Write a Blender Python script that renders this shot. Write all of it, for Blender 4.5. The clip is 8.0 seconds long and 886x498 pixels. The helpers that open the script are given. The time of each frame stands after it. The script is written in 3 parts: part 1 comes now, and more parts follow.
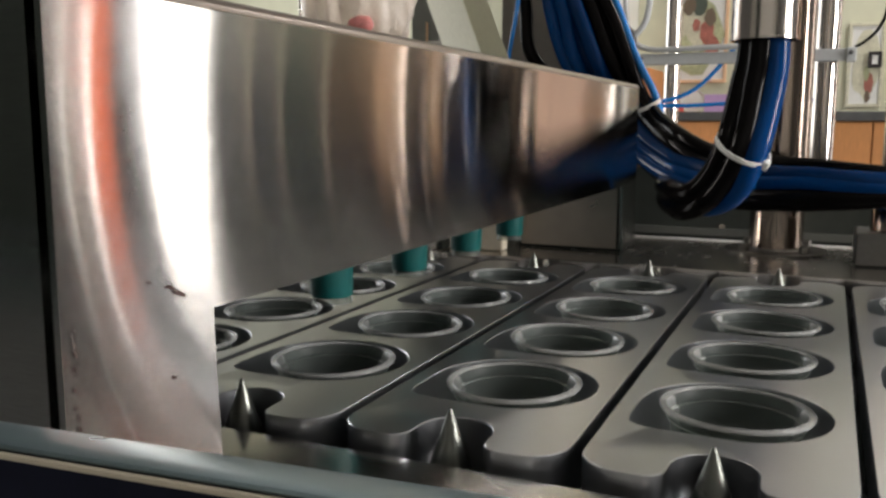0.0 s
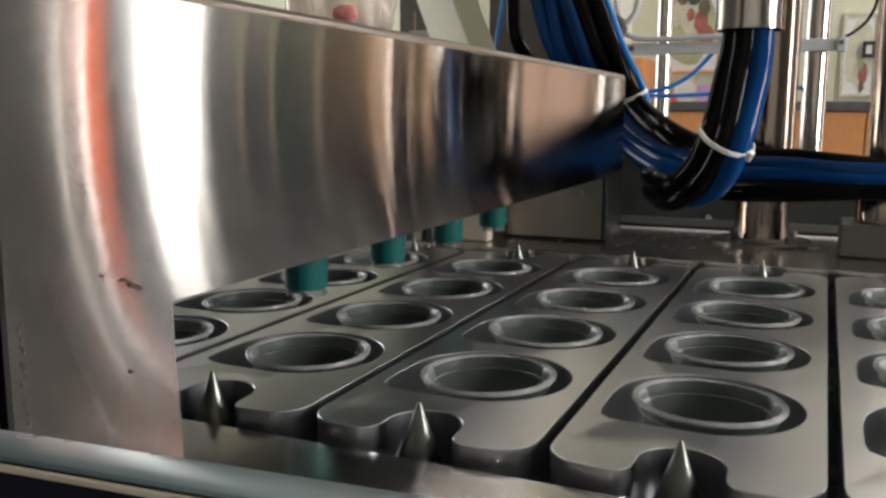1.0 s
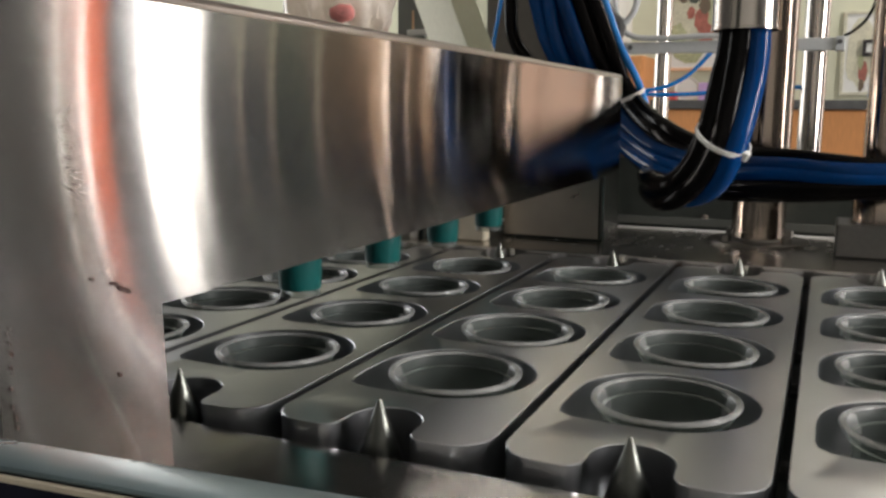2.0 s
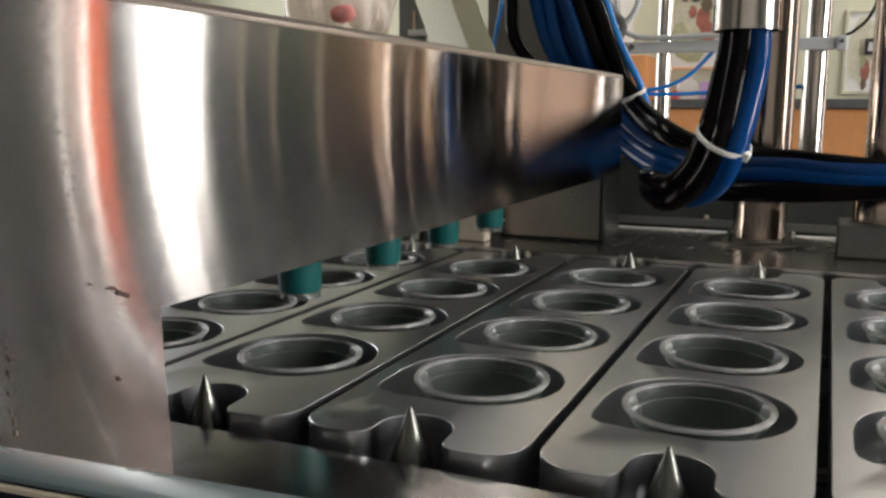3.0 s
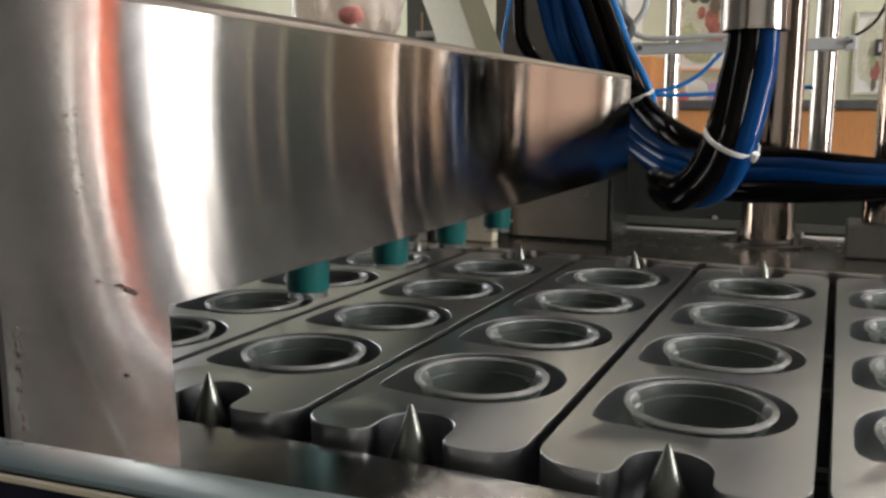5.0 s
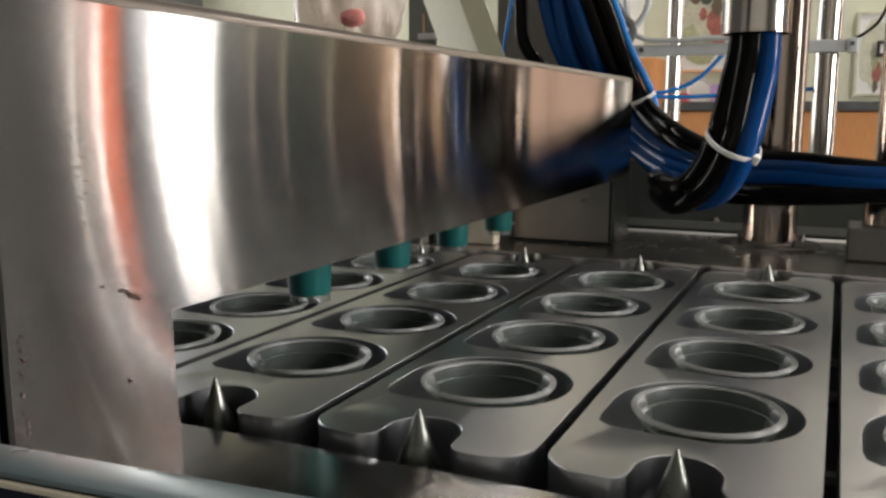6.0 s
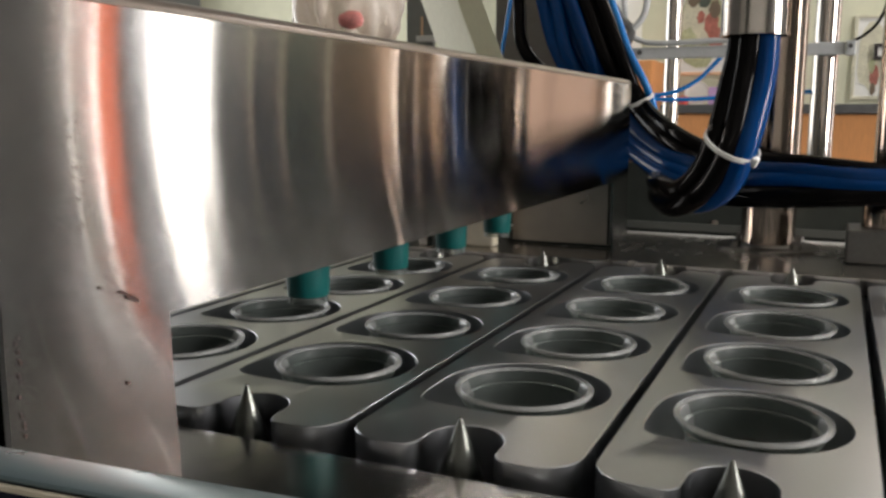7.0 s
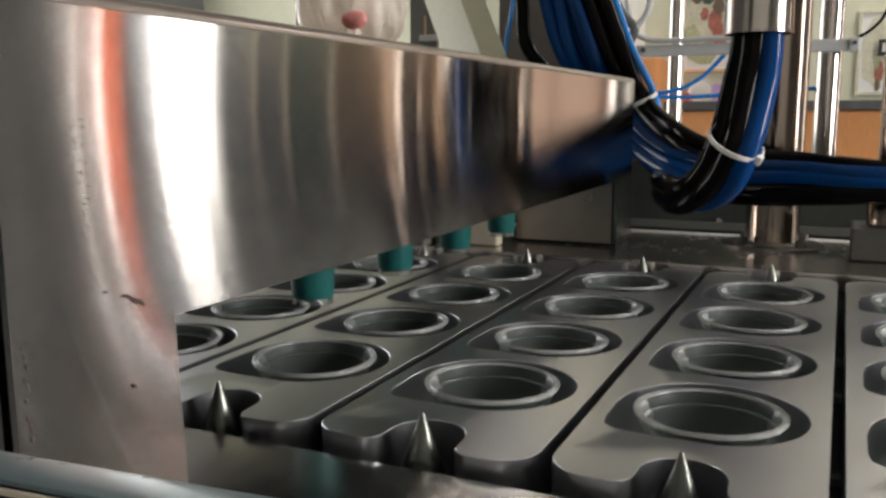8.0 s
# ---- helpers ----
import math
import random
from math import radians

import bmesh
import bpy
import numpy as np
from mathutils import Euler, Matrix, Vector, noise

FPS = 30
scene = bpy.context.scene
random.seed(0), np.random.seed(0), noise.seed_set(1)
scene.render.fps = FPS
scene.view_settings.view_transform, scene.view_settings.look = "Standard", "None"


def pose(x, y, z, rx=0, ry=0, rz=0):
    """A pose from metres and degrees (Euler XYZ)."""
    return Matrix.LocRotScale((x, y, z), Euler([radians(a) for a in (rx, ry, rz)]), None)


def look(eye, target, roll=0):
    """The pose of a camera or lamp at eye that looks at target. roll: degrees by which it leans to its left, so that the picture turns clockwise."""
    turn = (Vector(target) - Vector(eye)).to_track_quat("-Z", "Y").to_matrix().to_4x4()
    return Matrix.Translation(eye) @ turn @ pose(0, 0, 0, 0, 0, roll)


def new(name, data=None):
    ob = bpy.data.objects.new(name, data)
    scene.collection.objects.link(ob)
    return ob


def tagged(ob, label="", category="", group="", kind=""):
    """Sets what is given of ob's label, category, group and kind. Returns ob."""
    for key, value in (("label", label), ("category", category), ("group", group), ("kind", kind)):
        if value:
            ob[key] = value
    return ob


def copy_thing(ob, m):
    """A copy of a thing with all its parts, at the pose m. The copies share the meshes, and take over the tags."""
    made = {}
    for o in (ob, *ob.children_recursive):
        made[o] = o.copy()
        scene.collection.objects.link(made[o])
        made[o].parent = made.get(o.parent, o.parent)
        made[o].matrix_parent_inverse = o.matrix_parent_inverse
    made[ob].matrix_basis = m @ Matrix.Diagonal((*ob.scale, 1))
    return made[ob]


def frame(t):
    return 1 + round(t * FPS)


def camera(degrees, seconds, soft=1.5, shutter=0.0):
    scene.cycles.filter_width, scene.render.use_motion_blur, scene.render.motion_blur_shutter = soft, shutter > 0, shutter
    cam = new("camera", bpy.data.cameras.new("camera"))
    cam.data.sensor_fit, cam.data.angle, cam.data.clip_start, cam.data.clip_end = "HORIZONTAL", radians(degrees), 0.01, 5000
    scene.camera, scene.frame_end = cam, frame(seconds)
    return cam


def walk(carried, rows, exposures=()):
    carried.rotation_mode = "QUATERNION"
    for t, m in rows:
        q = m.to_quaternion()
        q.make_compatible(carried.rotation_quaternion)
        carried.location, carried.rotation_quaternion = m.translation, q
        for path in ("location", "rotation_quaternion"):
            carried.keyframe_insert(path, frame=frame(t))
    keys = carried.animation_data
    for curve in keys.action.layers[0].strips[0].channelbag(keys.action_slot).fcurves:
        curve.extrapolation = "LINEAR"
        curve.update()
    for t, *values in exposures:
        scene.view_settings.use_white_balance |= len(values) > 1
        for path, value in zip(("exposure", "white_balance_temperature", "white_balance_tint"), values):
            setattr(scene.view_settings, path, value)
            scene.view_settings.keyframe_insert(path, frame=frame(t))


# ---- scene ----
cam = camera(53.9, 8.0, soft=2.8, shutter=0.25)


def eye(x, y, z, tilt, lean, turn):
    return pose(x, y, z, tilt, 0, turn) @ pose(0, 0, 0, 0, 0, lean)


walk(cam, [
    (0.0, eye(0.0367, -0.4573, 0.1458, 81.80, 0.19, 23.79)),
    (0.5, eye(0.0397, -0.4534, 0.1440, 81.77, 0.25, 23.52)),
    (1.0, eye(0.0472, -0.4489, 0.1464, 81.13, 0.22, 23.55)),
    (1.5, eye(0.0501, -0.4479, 0.1476, 81.00, 0.30, 23.55)),
    (3.0, eye(0.0523, -0.4468, 0.1505, 80.90, 0.23, 23.72)),
    (3.5, eye(0.0524, -0.4471, 0.1488, 80.90, 0.20, 23.83)),
    (4.0, eye(0.0524, -0.4473, 0.1487, 80.83, 0.26, 23.89)),
    (4.5, eye(0.0536, -0.4474, 0.1486, 80.95, 0.18, 24.12)),
    (6.0, eye(0.0539, -0.4486, 0.1510, 81.09, 0.12, 24.39)),
    (6.5, eye(0.0533, -0.4480, 0.1496, 81.24, 0.12, 24.33)),
    (7.0, eye(0.0527, -0.4474, 0.1502, 81.27, 0.16, 24.25)),
    (7.5, eye(0.0532, -0.4482, 0.1516, 81.14, 0.08, 24.38)),
    (8.0, eye(0.0532, -0.4480, 0.1519, 81.14, -0.15, 24.54)),
])

# ---- world and lights ----
PITCH, HOLE, FLOOR, CEIL = 0.12, 0.1094, -0.90, 2.10
scene.view_settings.exposure = -0.25
world = bpy.data.worlds.new("sky")
scene.world = world
world.use_nodes = True
sky = world.node_tree.nodes.new("ShaderNodeTexSky")
sky.sky_type, sky.sun_disc, sky.sun_elevation, sky.sun_rotation = "NISHITA", False, radians(40), radians(70)
world.node_tree.nodes["Background"].inputs["Strength"].default_value = 0.12
world.node_tree.links.new(sky.outputs["Color"], world.node_tree.nodes["Background"].inputs["Color"])


def window_light(name, m, w, h, watts, colour):
    lamp = bpy.data.lights.new(name, "AREA")
    lamp.shape, lamp.size, lamp.size_y, lamp.energy, lamp.color = "RECTANGLE", w, h, watts, colour
    ob = new(name, lamp)
    ob.matrix_world = m
    return ob


DAY = (1.0, 0.955, 0.92)
# daylight in the openings of the east wall, and fill from the west one
window_light("window_light", look((3.09, 3.53, 0.425), (0, 3.53, 0.425)), 0.57, 2.54, 30, DAY)
window_light("window_light", look((3.11, 2.82, 0.425), (0, 2.82, 0.425)), 0.29, 2.54, 24, DAY)
window_light("window_light", look((3.09, 0.1, 0.85), (0, 0.1, 0.85)), 0.98, 1.68, 155, (1.0, 0.955, 0.925))
# unseen west window, added to brighten the bag, paper and north wall
window_light("window_light", look((-3.66, 2.1, 0.85), (0, 2.1, 0.85)), 2.56, 1.68, 58, (1.0, 0.97, 0.95))

# an unseen tube light on the ceiling, added to brighten the cupboard fronts
TUBE = (1.1, 3.38)
window_light("ceiling_fill", look((*TUBE, CEIL - 0.075), (*TUBE, 0)), 1.18, 0.24, 32, (1.0, 0.97, 0.95))


# ---- materials ----
def material(name, colour, rough=0.5, metal=0.0, grain=30.0, vary=0.15, bump=0.1, rough_vary=0.1, aniso=0.0, along=None,
             stretch=(1, 1, 1), coat=0.0, by_object=0.0, scratch=0.0):
    """A surface with colour and gloss varied at two scales, and a fine relief."""
    m = bpy.data.materials.new(name)
    m.use_nodes = True
    n, l = m.node_tree.nodes, m.node_tree.links
    b = n["Principled BSDF"]
    co = n.new("ShaderNodeTexCoord")
    mp = n.new("ShaderNodeMapping")
    mp.inputs["Scale"].default_value = stretch
    l.new(co.outputs["Object"], mp.inputs["Vector"])
    fine, broad = n.new("ShaderNodeTexNoise"), n.new("ShaderNodeTexNoise")
    fine.inputs["Scale"].default_value, fine.inputs["Detail"].default_value = grain * 8, 4
    broad.inputs["Scale"].default_value, broad.inputs["Detail"].default_value = grain, 3
    l.new(mp.outputs["Vector"], fine.inputs["Vector"])
    l.new(co.outputs["Object"], broad.inputs["Vector"])
    add = n.new("ShaderNodeMath")
    l.new(fine.outputs["Fac"], add.inputs[0])
    l.new(broad.outputs["Fac"], add.inputs[1])
    span = n.new("ShaderNodeMapRange")
    span.inputs["From Min"].default_value, span.inputs["From Max"].default_value = 0.6, 1.4
    span.inputs["To Min"].default_value, span.inputs["To Max"].default_value = 1 - vary, 1 + vary
    l.new(add.outputs[0], span.inputs["Value"])
    level = span.outputs["Result"]
    if by_object:
        info, own, times = n.new("ShaderNodeObjectInfo"), n.new("ShaderNodeMapRange"), n.new("ShaderNodeMath")
        own.inputs["To Min"].default_value, own.inputs["To Max"].default_value = 1 - by_object, 1 + by_object
        l.new(info.outputs["Random"], own.inputs["Value"])
        times.operation = "MULTIPLY"
        l.new(level, times.inputs[0])
        l.new(own.outputs["Result"], times.inputs[1])
        level = times.outputs[0]
    tint = n.new("ShaderNodeVectorMath")
    tint.operation = "SCALE"
    tint.inputs[0].default_value = colour
    l.new(level, tint.inputs["Scale"])
    l.new(tint.outputs["Vector"], b.inputs["Base Color"])
    gloss = n.new("ShaderNodeMapRange")
    gloss.inputs["From Min"].default_value, gloss.inputs["From Max"].default_value = 0.6, 1.4
    gloss.inputs["To Min"].default_value, gloss.inputs["To Max"].default_value = rough * (1 - rough_vary), rough * (1 + rough_vary)
    l.new(add.outputs[0], gloss.inputs["Value"])
    l.new(gloss.outputs["Result"], b.inputs["Roughness"])
    b.inputs["Metallic"].default_value = metal
    b.inputs["Coat Weight"].default_value = coat
    if bump:
        bm = n.new("ShaderNodeBump")
        bm.inputs["Strength"].default_value, bm.inputs["Distance"].default_value = bump, 0.0004
        l.new(fine.outputs["Fac"], bm.inputs["Height"])
        l.new(bm.outputs["Normal"], b.inputs["Normal"])
    if scratch:
        # brushed lines along y: the surface leans up and down at a hair's width
        geo, sm, lean = n.new("ShaderNodeNewGeometry"), n.new("ShaderNodeVectorMath"), n.new("ShaderNodeMapRange")
        one, two, both = n.new("ShaderNodeTexWhiteNoise"), n.new("ShaderNodeTexWhiteNoise"), n.new("ShaderNodeMath")
        far = n.new("ShaderNodeMapping")
        far.inputs["Location"].default_value = (3.1, 7.7, 1.3)
        l.new(co.outputs["Object"], one.inputs["Vector"])
        l.new(co.outputs["Object"], far.inputs["Vector"])
        l.new(far.outputs["Vector"], two.inputs["Vector"])
        l.new(one.outputs["Value"], both.inputs[0])
        l.new(two.outputs["Value"], both.inputs[1])
        lean.inputs["From Max"].default_value = 2.0
        lean.inputs["To Min"].default_value, lean.inputs["To Max"].default_value = -scratch, scratch
        l.new(both.outputs[0], lean.inputs["Value"])
        up = n.new("ShaderNodeCombineXYZ")
        l.new(lean.outputs["Result"], up.inputs["Z"])
        l.new(geo.outputs["Normal"], sm.inputs[0])
        l.new(up.outputs["Vector"], sm.inputs[1])
        unit = n.new("ShaderNodeVectorMath")
        unit.operation = "NORMALIZE"
        l.new(sm.outputs["Vector"], unit.inputs[0])
        l.new(unit.outputs["Vector"], b.inputs["Normal"])
    if aniso:
        b.inputs["Anisotropic"].default_value = aniso
        way = n.new("ShaderNodeCombineXYZ")
        for i in range(3):
            way.inputs[i].default_value = along[i]
        l.new(way.outputs["Vector"], b.inputs["Tangent"])
    return m


def clear(name, colour, see, rough, shine=1.3):
    """Clear plastic: light passes, the surface shines."""
    m = bpy.data.materials.new(name)
    m.use_nodes = True
    n, l = m.node_tree.nodes, m.node_tree.links
    for x in list(n):
        n.remove(x)
    out = n.new("ShaderNodeOutputMaterial")
    t, d, g = n.new("ShaderNodeBsdfTransparent"), n.new("ShaderNodeBsdfPrincipled"), n.new("ShaderNodeBsdfGlossy")
    t.inputs["Color"].default_value = (*[0.5 + 0.5 * c for c in colour], 1)
    d.inputs["Base Color"].default_value = (*colour, 1)
    d.inputs["Roughness"].default_value = rough
    g.inputs["Roughness"].default_value = rough
    mix, top, fr = n.new("ShaderNodeMixShader"), n.new("ShaderNodeMixShader"), n.new("ShaderNodeFresnel")
    fr.inputs["IOR"].default_value = shine
    no = n.new("ShaderNodeTexNoise")
    no.inputs["Scale"].default_value = 60
    sp = n.new("ShaderNodeMapRange")
    sp.inputs["To Min"].default_value, sp.inputs["To Max"].default_value = 1 - see - 0.06, 1 - see + 0.06
    l.new(no.outputs["Fac"], sp.inputs["Value"])
    l.new(sp.outputs["Result"], mix.inputs["Fac"])
    l.new(t.outputs[0], mix.inputs[1])
    l.new(d.outputs[0], mix.inputs[2])
    less = n.new("ShaderNodeMath")
    less.operation = "MULTIPLY"
    less.inputs[1].default_value = 0.4
    l.new(fr.outputs[0], less.inputs[0])
    l.new(less.outputs[0], top.inputs["Fac"])
    l.new(mix.outputs[0], top.inputs[1])
    l.new(g.outputs[0], top.inputs[2])
    l.new(top.outputs[0], out.inputs["Surface"])
    return m


def cloth(name, colour, through_share):
    """Thin cloth that lets some of the daylight behind it through."""
    m = bpy.data.materials.new(name)
    m.use_nodes = True
    n, l = m.node_tree.nodes, m.node_tree.links
    d, t, mix, no, sc = n["Principled BSDF"], n.new("ShaderNodeBsdfTranslucent"), n.new("ShaderNodeMixShader"), n.new("ShaderNodeTexNoise"), n.new("ShaderNodeMix")
    no.inputs["Scale"].default_value = 25
    sc.data_type = "RGBA"
    sc.inputs["A"].default_value = (*[0.85 * c for c in colour], 1)
    sc.inputs["B"].default_value = (*colour, 1)
    l.new(no.outputs["Fac"], sc.inputs["Factor"])
    l.new(sc.outputs["Result"], d.inputs["Base Color"])
    l.new(sc.outputs["Result"], t.inputs["Color"])
    d.inputs["Roughness"].default_value = 0.8
    mix.inputs["Fac"].default_value = through_share
    l.new(d.outputs[0], mix.inputs[1])
    l.new(t.outputs[0], mix.inputs[2])
    l.new(mix.outputs[0], n["Material Output"].inputs["Surface"])
    return m


# the sheet's fold, darkened in colour to tone down its bright reflection
FOLD = material("darkened_steel_fold", (0.34, 0.295, 0.265), 0.32, 1, 12, 0.1, 0.0, 0.15)
SHEET = material("brushed_steel_sheet", (0.60, 0.58, 0.56), 0.078, 1, 16, 0.18, 0.0, 0.35, 1.0, (0, 0, 1), (1, 1, 25), scratch=0.20)
TRAY = material("machined_aluminium", (0.50, 0.517, 0.540), 0.30, 1, 25, 0.04, 0.015, 0.08, 0.0, (1, 0, 0), (12, 1, 1), by_object=0.04)
POLISHED = material("polished_steel", (0.53, 0.49, 0.45), 0.14, 1, 20, 0.04, 0.02, 0.3)
# browner than POLISHED: the dim room these columns would mirror is in the colour
COLUMN = material("room_browned_column_steel", (0.37, 0.305, 0.255), 0.15, 1, 14, 0.12, 0.02, 0.4, stretch=(10, 10, 0.4))
DECK = material("deck_steel", (0.58, 0.545, 0.51), 0.24, 1, 3, 0.06, 0.0, 0.3, stretch=(3, 1, 1))
FRONTDECK = material("light_deck_steel", (0.56, 0.545, 0.525), 0.19, 1, 3, 0.06, 0.0, 0.2, stretch=(3, 1, 1))
PIN = material("turned_steel", (0.15, 0.155, 0.14), 0.30, 1, 40, 0.1, 0.06, 0.2, stretch=(1, 1, 12))
FLANGE = material("dull_flange_steel", (0.20, 0.19, 0.175), 0.40, 1, 25, 0.12, 0.04)
DARKMETAL = material("dark_metal", (0.11, 0.11, 0.11), 0.5, 0.5, 20, 0.25, 0.1)
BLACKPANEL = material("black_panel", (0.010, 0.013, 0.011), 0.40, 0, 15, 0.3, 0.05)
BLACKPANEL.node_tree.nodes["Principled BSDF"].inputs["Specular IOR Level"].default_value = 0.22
# far leg's inner side, darkened and roughened to mirror less light
LEGSTEEL = material("darkened_leg_steel", (0.36, 0.325, 0.29), 0.30, 1, 6, 0.1, 0.0, 0.2)
# tray metal again, darkened for the shade down in the pockets
SEAT = material("shaded_seat_metal", (0.22, 0.225, 0.21), 0.5, 0.6, 25, 0.12, 0.05)
BLOCK = material("dull_block_steel", (0.15, 0.146, 0.137), 0.42, 0.8, 25, 0.12, 0.05)
GREYPANEL = material("grey_green_panel", (0.045, 0.052, 0.045), 0.4, 0.2, 12, 0.15, 0.05)
TEAL = material("teal_plastic", (0.003, 0.085, 0.08), 0.4, 0, 60, 0.15, 0.05)
BLUE = material("blue_tubing", (0.001, 0.036, 0.145), 0.16, 0, 30, 0.12, 0.0, by_object=0.25)
BLUE.node_tree.nodes["Principled BSDF"].inputs["Specular IOR Level"].default_value = 0.16
SKYBLUE = material("bright_blue_tubing", (0.008, 0.20, 0.62), 0.25, 0, 30, 0.1, 0.0, coat=0.3)
BLACK = material("black_tubing", (0.004, 0.0036, 0.0036), 0.13, 0, 30, 0.3, 0.0)
BLACK.node_tree.nodes["Principled BSDF"].inputs["Specular IOR Level"].default_value = 0.08
TIE = material("nylon", (0.78, 0.78, 0.74), 0.4, 0, 60, 0.05, 0.05)
SILL = material("sill_aluminium", (0.22, 0.295, 0.32), 0.30, 0.6, 4, 0.12, 0.0, 0.2)
NAVY = material("navy_gasket", (0.008, 0.010, 0.024), 0.55, 0, 20, 0.3, 0.1)
NAVY.node_tree.nodes["Principled BSDF"].inputs["Specular IOR Level"].default_value = 0.15
SKIRT = material("grey_green_strip", (0.105, 0.11, 0.098), 0.5, 0, 14, 0.1, 0.05)
POSTGREY = material("brownish_grey_post", (0.125, 0.115, 0.10), 0.45, 0.2, 12, 0.15, 0.05)
GREYBAR = material("grey_bracket_paint", (0.52, 0.54, 0.54), 0.45, 0.2, 20, 0.08, 0.05)
CLEAR = clear("clear_cup_plastic", (0.42, 0.47, 0.44), 0.92, 0.32, 1.14)
RIM = clear("cup_rim_plastic", (0.62, 0.63, 0.62), 0.70, 0.22, 1.45)
BAG = clear("plastic_film", (0.96, 0.86, 0.78), 0.42, 0.3, 1.2)
PAPER = cloth("cream_paper", (0.92, 0.93, 0.84), 0.35)
# PAPER again, darker: the rear fold's shade is in this colour
PAPER_SHADE = cloth("shaded_cream_paper", (0.86, 0.87, 0.72), 0.35)
RED = material("red_print", (0.72, 0.10, 0.08), 0.4, 0, 30, 0.15, 0.03)
DULLRED = material("dull_red_print", (0.42, 0.15, 0.115), 0.6, 0, 40, 0.45, 0.05)
SOFTRED = material("red_print_under_film", (0.80, 0.30, 0.28), 0.3, 0, 60, 0.3, 0.03)
WALL = material("pale_green_wall", (0.66, 0.66, 0.50), 0.7, 0, 2, 0.06, 0.2)
PLASTER = material("grey_plaster", (0.185, 0.187, 0.19), 0.8, 0, 2, 0.12, 0.2)
CEILING = material("dull_white_ceiling", (0.60, 0.59, 0.56), 0.8, 0, 2, 0.05, 0.1)
TILES = material("floor_tiles", (0.33, 0.33, 0.322), 0.4, 0, 3, 0.15, 0.1)
WOOD = material("orange_wood", (0.60, 0.27, 0.10), 0.85, 0, 4, 0.18, 0.1, stretch=(6, 6, 0.6))
TANWOOD = material("tan_wood", (0.80, 0.53, 0.33), 0.85, 0, 4, 0.15, 0.1, stretch=(6, 6, 0.6))
ROSEWOOD = material("pale_rose_wood", (0.86, 0.60, 0.46), 0.85, 0, 4, 0.12, 0.1, stretch=(6, 6, 0.6))
DARKWOOD = material("dark_cabinet", (0.035, 0.03, 0.03), 0.85, 0, 4, 0.2, 0.1)
BROWNWOOD = material("brown_wood", (0.17, 0.13, 0.092), 0.85, 0, 4, 0.2, 0.1, stretch=(6, 6, 0.6))
DARKGREEN = material("dark_green_paint", (0.075, 0.095, 0.075), 0.6, 0, 4, 0.15, 0.05)
SLATE = material("slate_paint", (0.085, 0.090, 0.096), 0.6, 0, 4, 0.15, 0.05)
CURTAIN = cloth("salmon_curtain", (0.96, 0.475, 0.325), 0.7)
SHEER = cloth("white_sheer", (0.82, 0.80, 0.76), 0.5)
WHITE = material("white_paint", (0.80, 0.80, 0.77), 0.5, 0, 6, 0.05, 0.05)
ARTGREEN = material("sage_print", (0.45, 0.47, 0.28), 0.6, 0, 14, 0.35, 0.05)
MIDGREY = material("mid_grey_paint", (0.24, 0.25, 0.235), 0.5, 0, 14, 0.1, 0.05)
PALE = material("pale_cream_plastic", (0.62, 0.56, 0.44), 0.5, 0, 14, 0.08, 0.05)
CREAM = material("cream_print", (0.62, 0.60, 0.46), 0.6, 0, 14, 0.25, 0.05)
PURPLE = material("lilac_card", (0.50, 0.32, 0.55), 0.6, 0, 14, 0.1, 0.05)
RUST = material("weld_stain", (0.05, 0.026, 0.022), 0.8, 0, 200, 0.4, 0.2)


# ---- mesh helpers ----
def part(name, bm, mat, parent=None, label="", smooth=False):
    """Links a bmesh as one mesh object, under a thing if one is given."""
    me = bpy.data.meshes.new(name)
    bmesh.ops.recalc_face_normals(bm, faces=bm.faces)
    bm.to_mesh(me)
    bm.free()
    me.materials.append(mat)
    if smooth:
        for p in me.polygons:
            p.use_smooth = True
        me.set_sharp_from_angle(angle=radians(40))
    ob = new(name, me)
    if parent:
        ob.parent = parent
    if label:
        ob["label"] = label
    return ob


def base(name, x, y, z, label, category, group="", kind=""):
    ob = new(name)
    ob.empty_display_size = 0.02
    ob.matrix_world = pose(x, y, z)
    return tagged(ob, label, category, group, kind)


def box(x0, x1, y0, y1, z0, z1, bevel=0.0, bm=None):
    bm = bm or bmesh.new()
    made = bmesh.ops.create_cube(bm, size=1, matrix=Matrix.LocRotScale(((x0 + x1) / 2, (y0 + y1) / 2, (z0 + z1) / 2), None, (x1 - x0, y1 - y0, z1 - z0)))
    if bevel:
        edges = list({e for v in made["verts"] for e in v.link_edges})
        bmesh.ops.bevel(bm, geom=edges, offset=bevel, segments=2, affect="EDGES", profile=0.5)
    return bm


def lathe(profile, n=40, x=0.0, y=0.0, bm=None):
    """A turned shape from (radius, height) pairs; a radius of 0 closes it."""
    bm = bm or bmesh.new()
    rings = []
    for r, z in profile:
        if r <= 0:
            rings.append([bm.verts.new((x, y, z))])
        else:
            rings.append([bm.verts.new((x + r * math.cos(2 * math.pi * i / n), y + r * math.sin(2 * math.pi * i / n), z)) for i in range(n)])
    for a, b in zip(rings, rings[1:]):
        for i in range(n):
            j = (i + 1) % n
            if len(a) == 1 and len(b) > 1:
                bm.faces.new((a[0], b[i], b[j]))
            elif len(b) == 1 and len(a) > 1:
                bm.faces.new((a[i], a[j], b[0]))
            elif len(a) > 1:
                bm.faces.new((a[i], a[j], b[j], b[i]))
    return bm


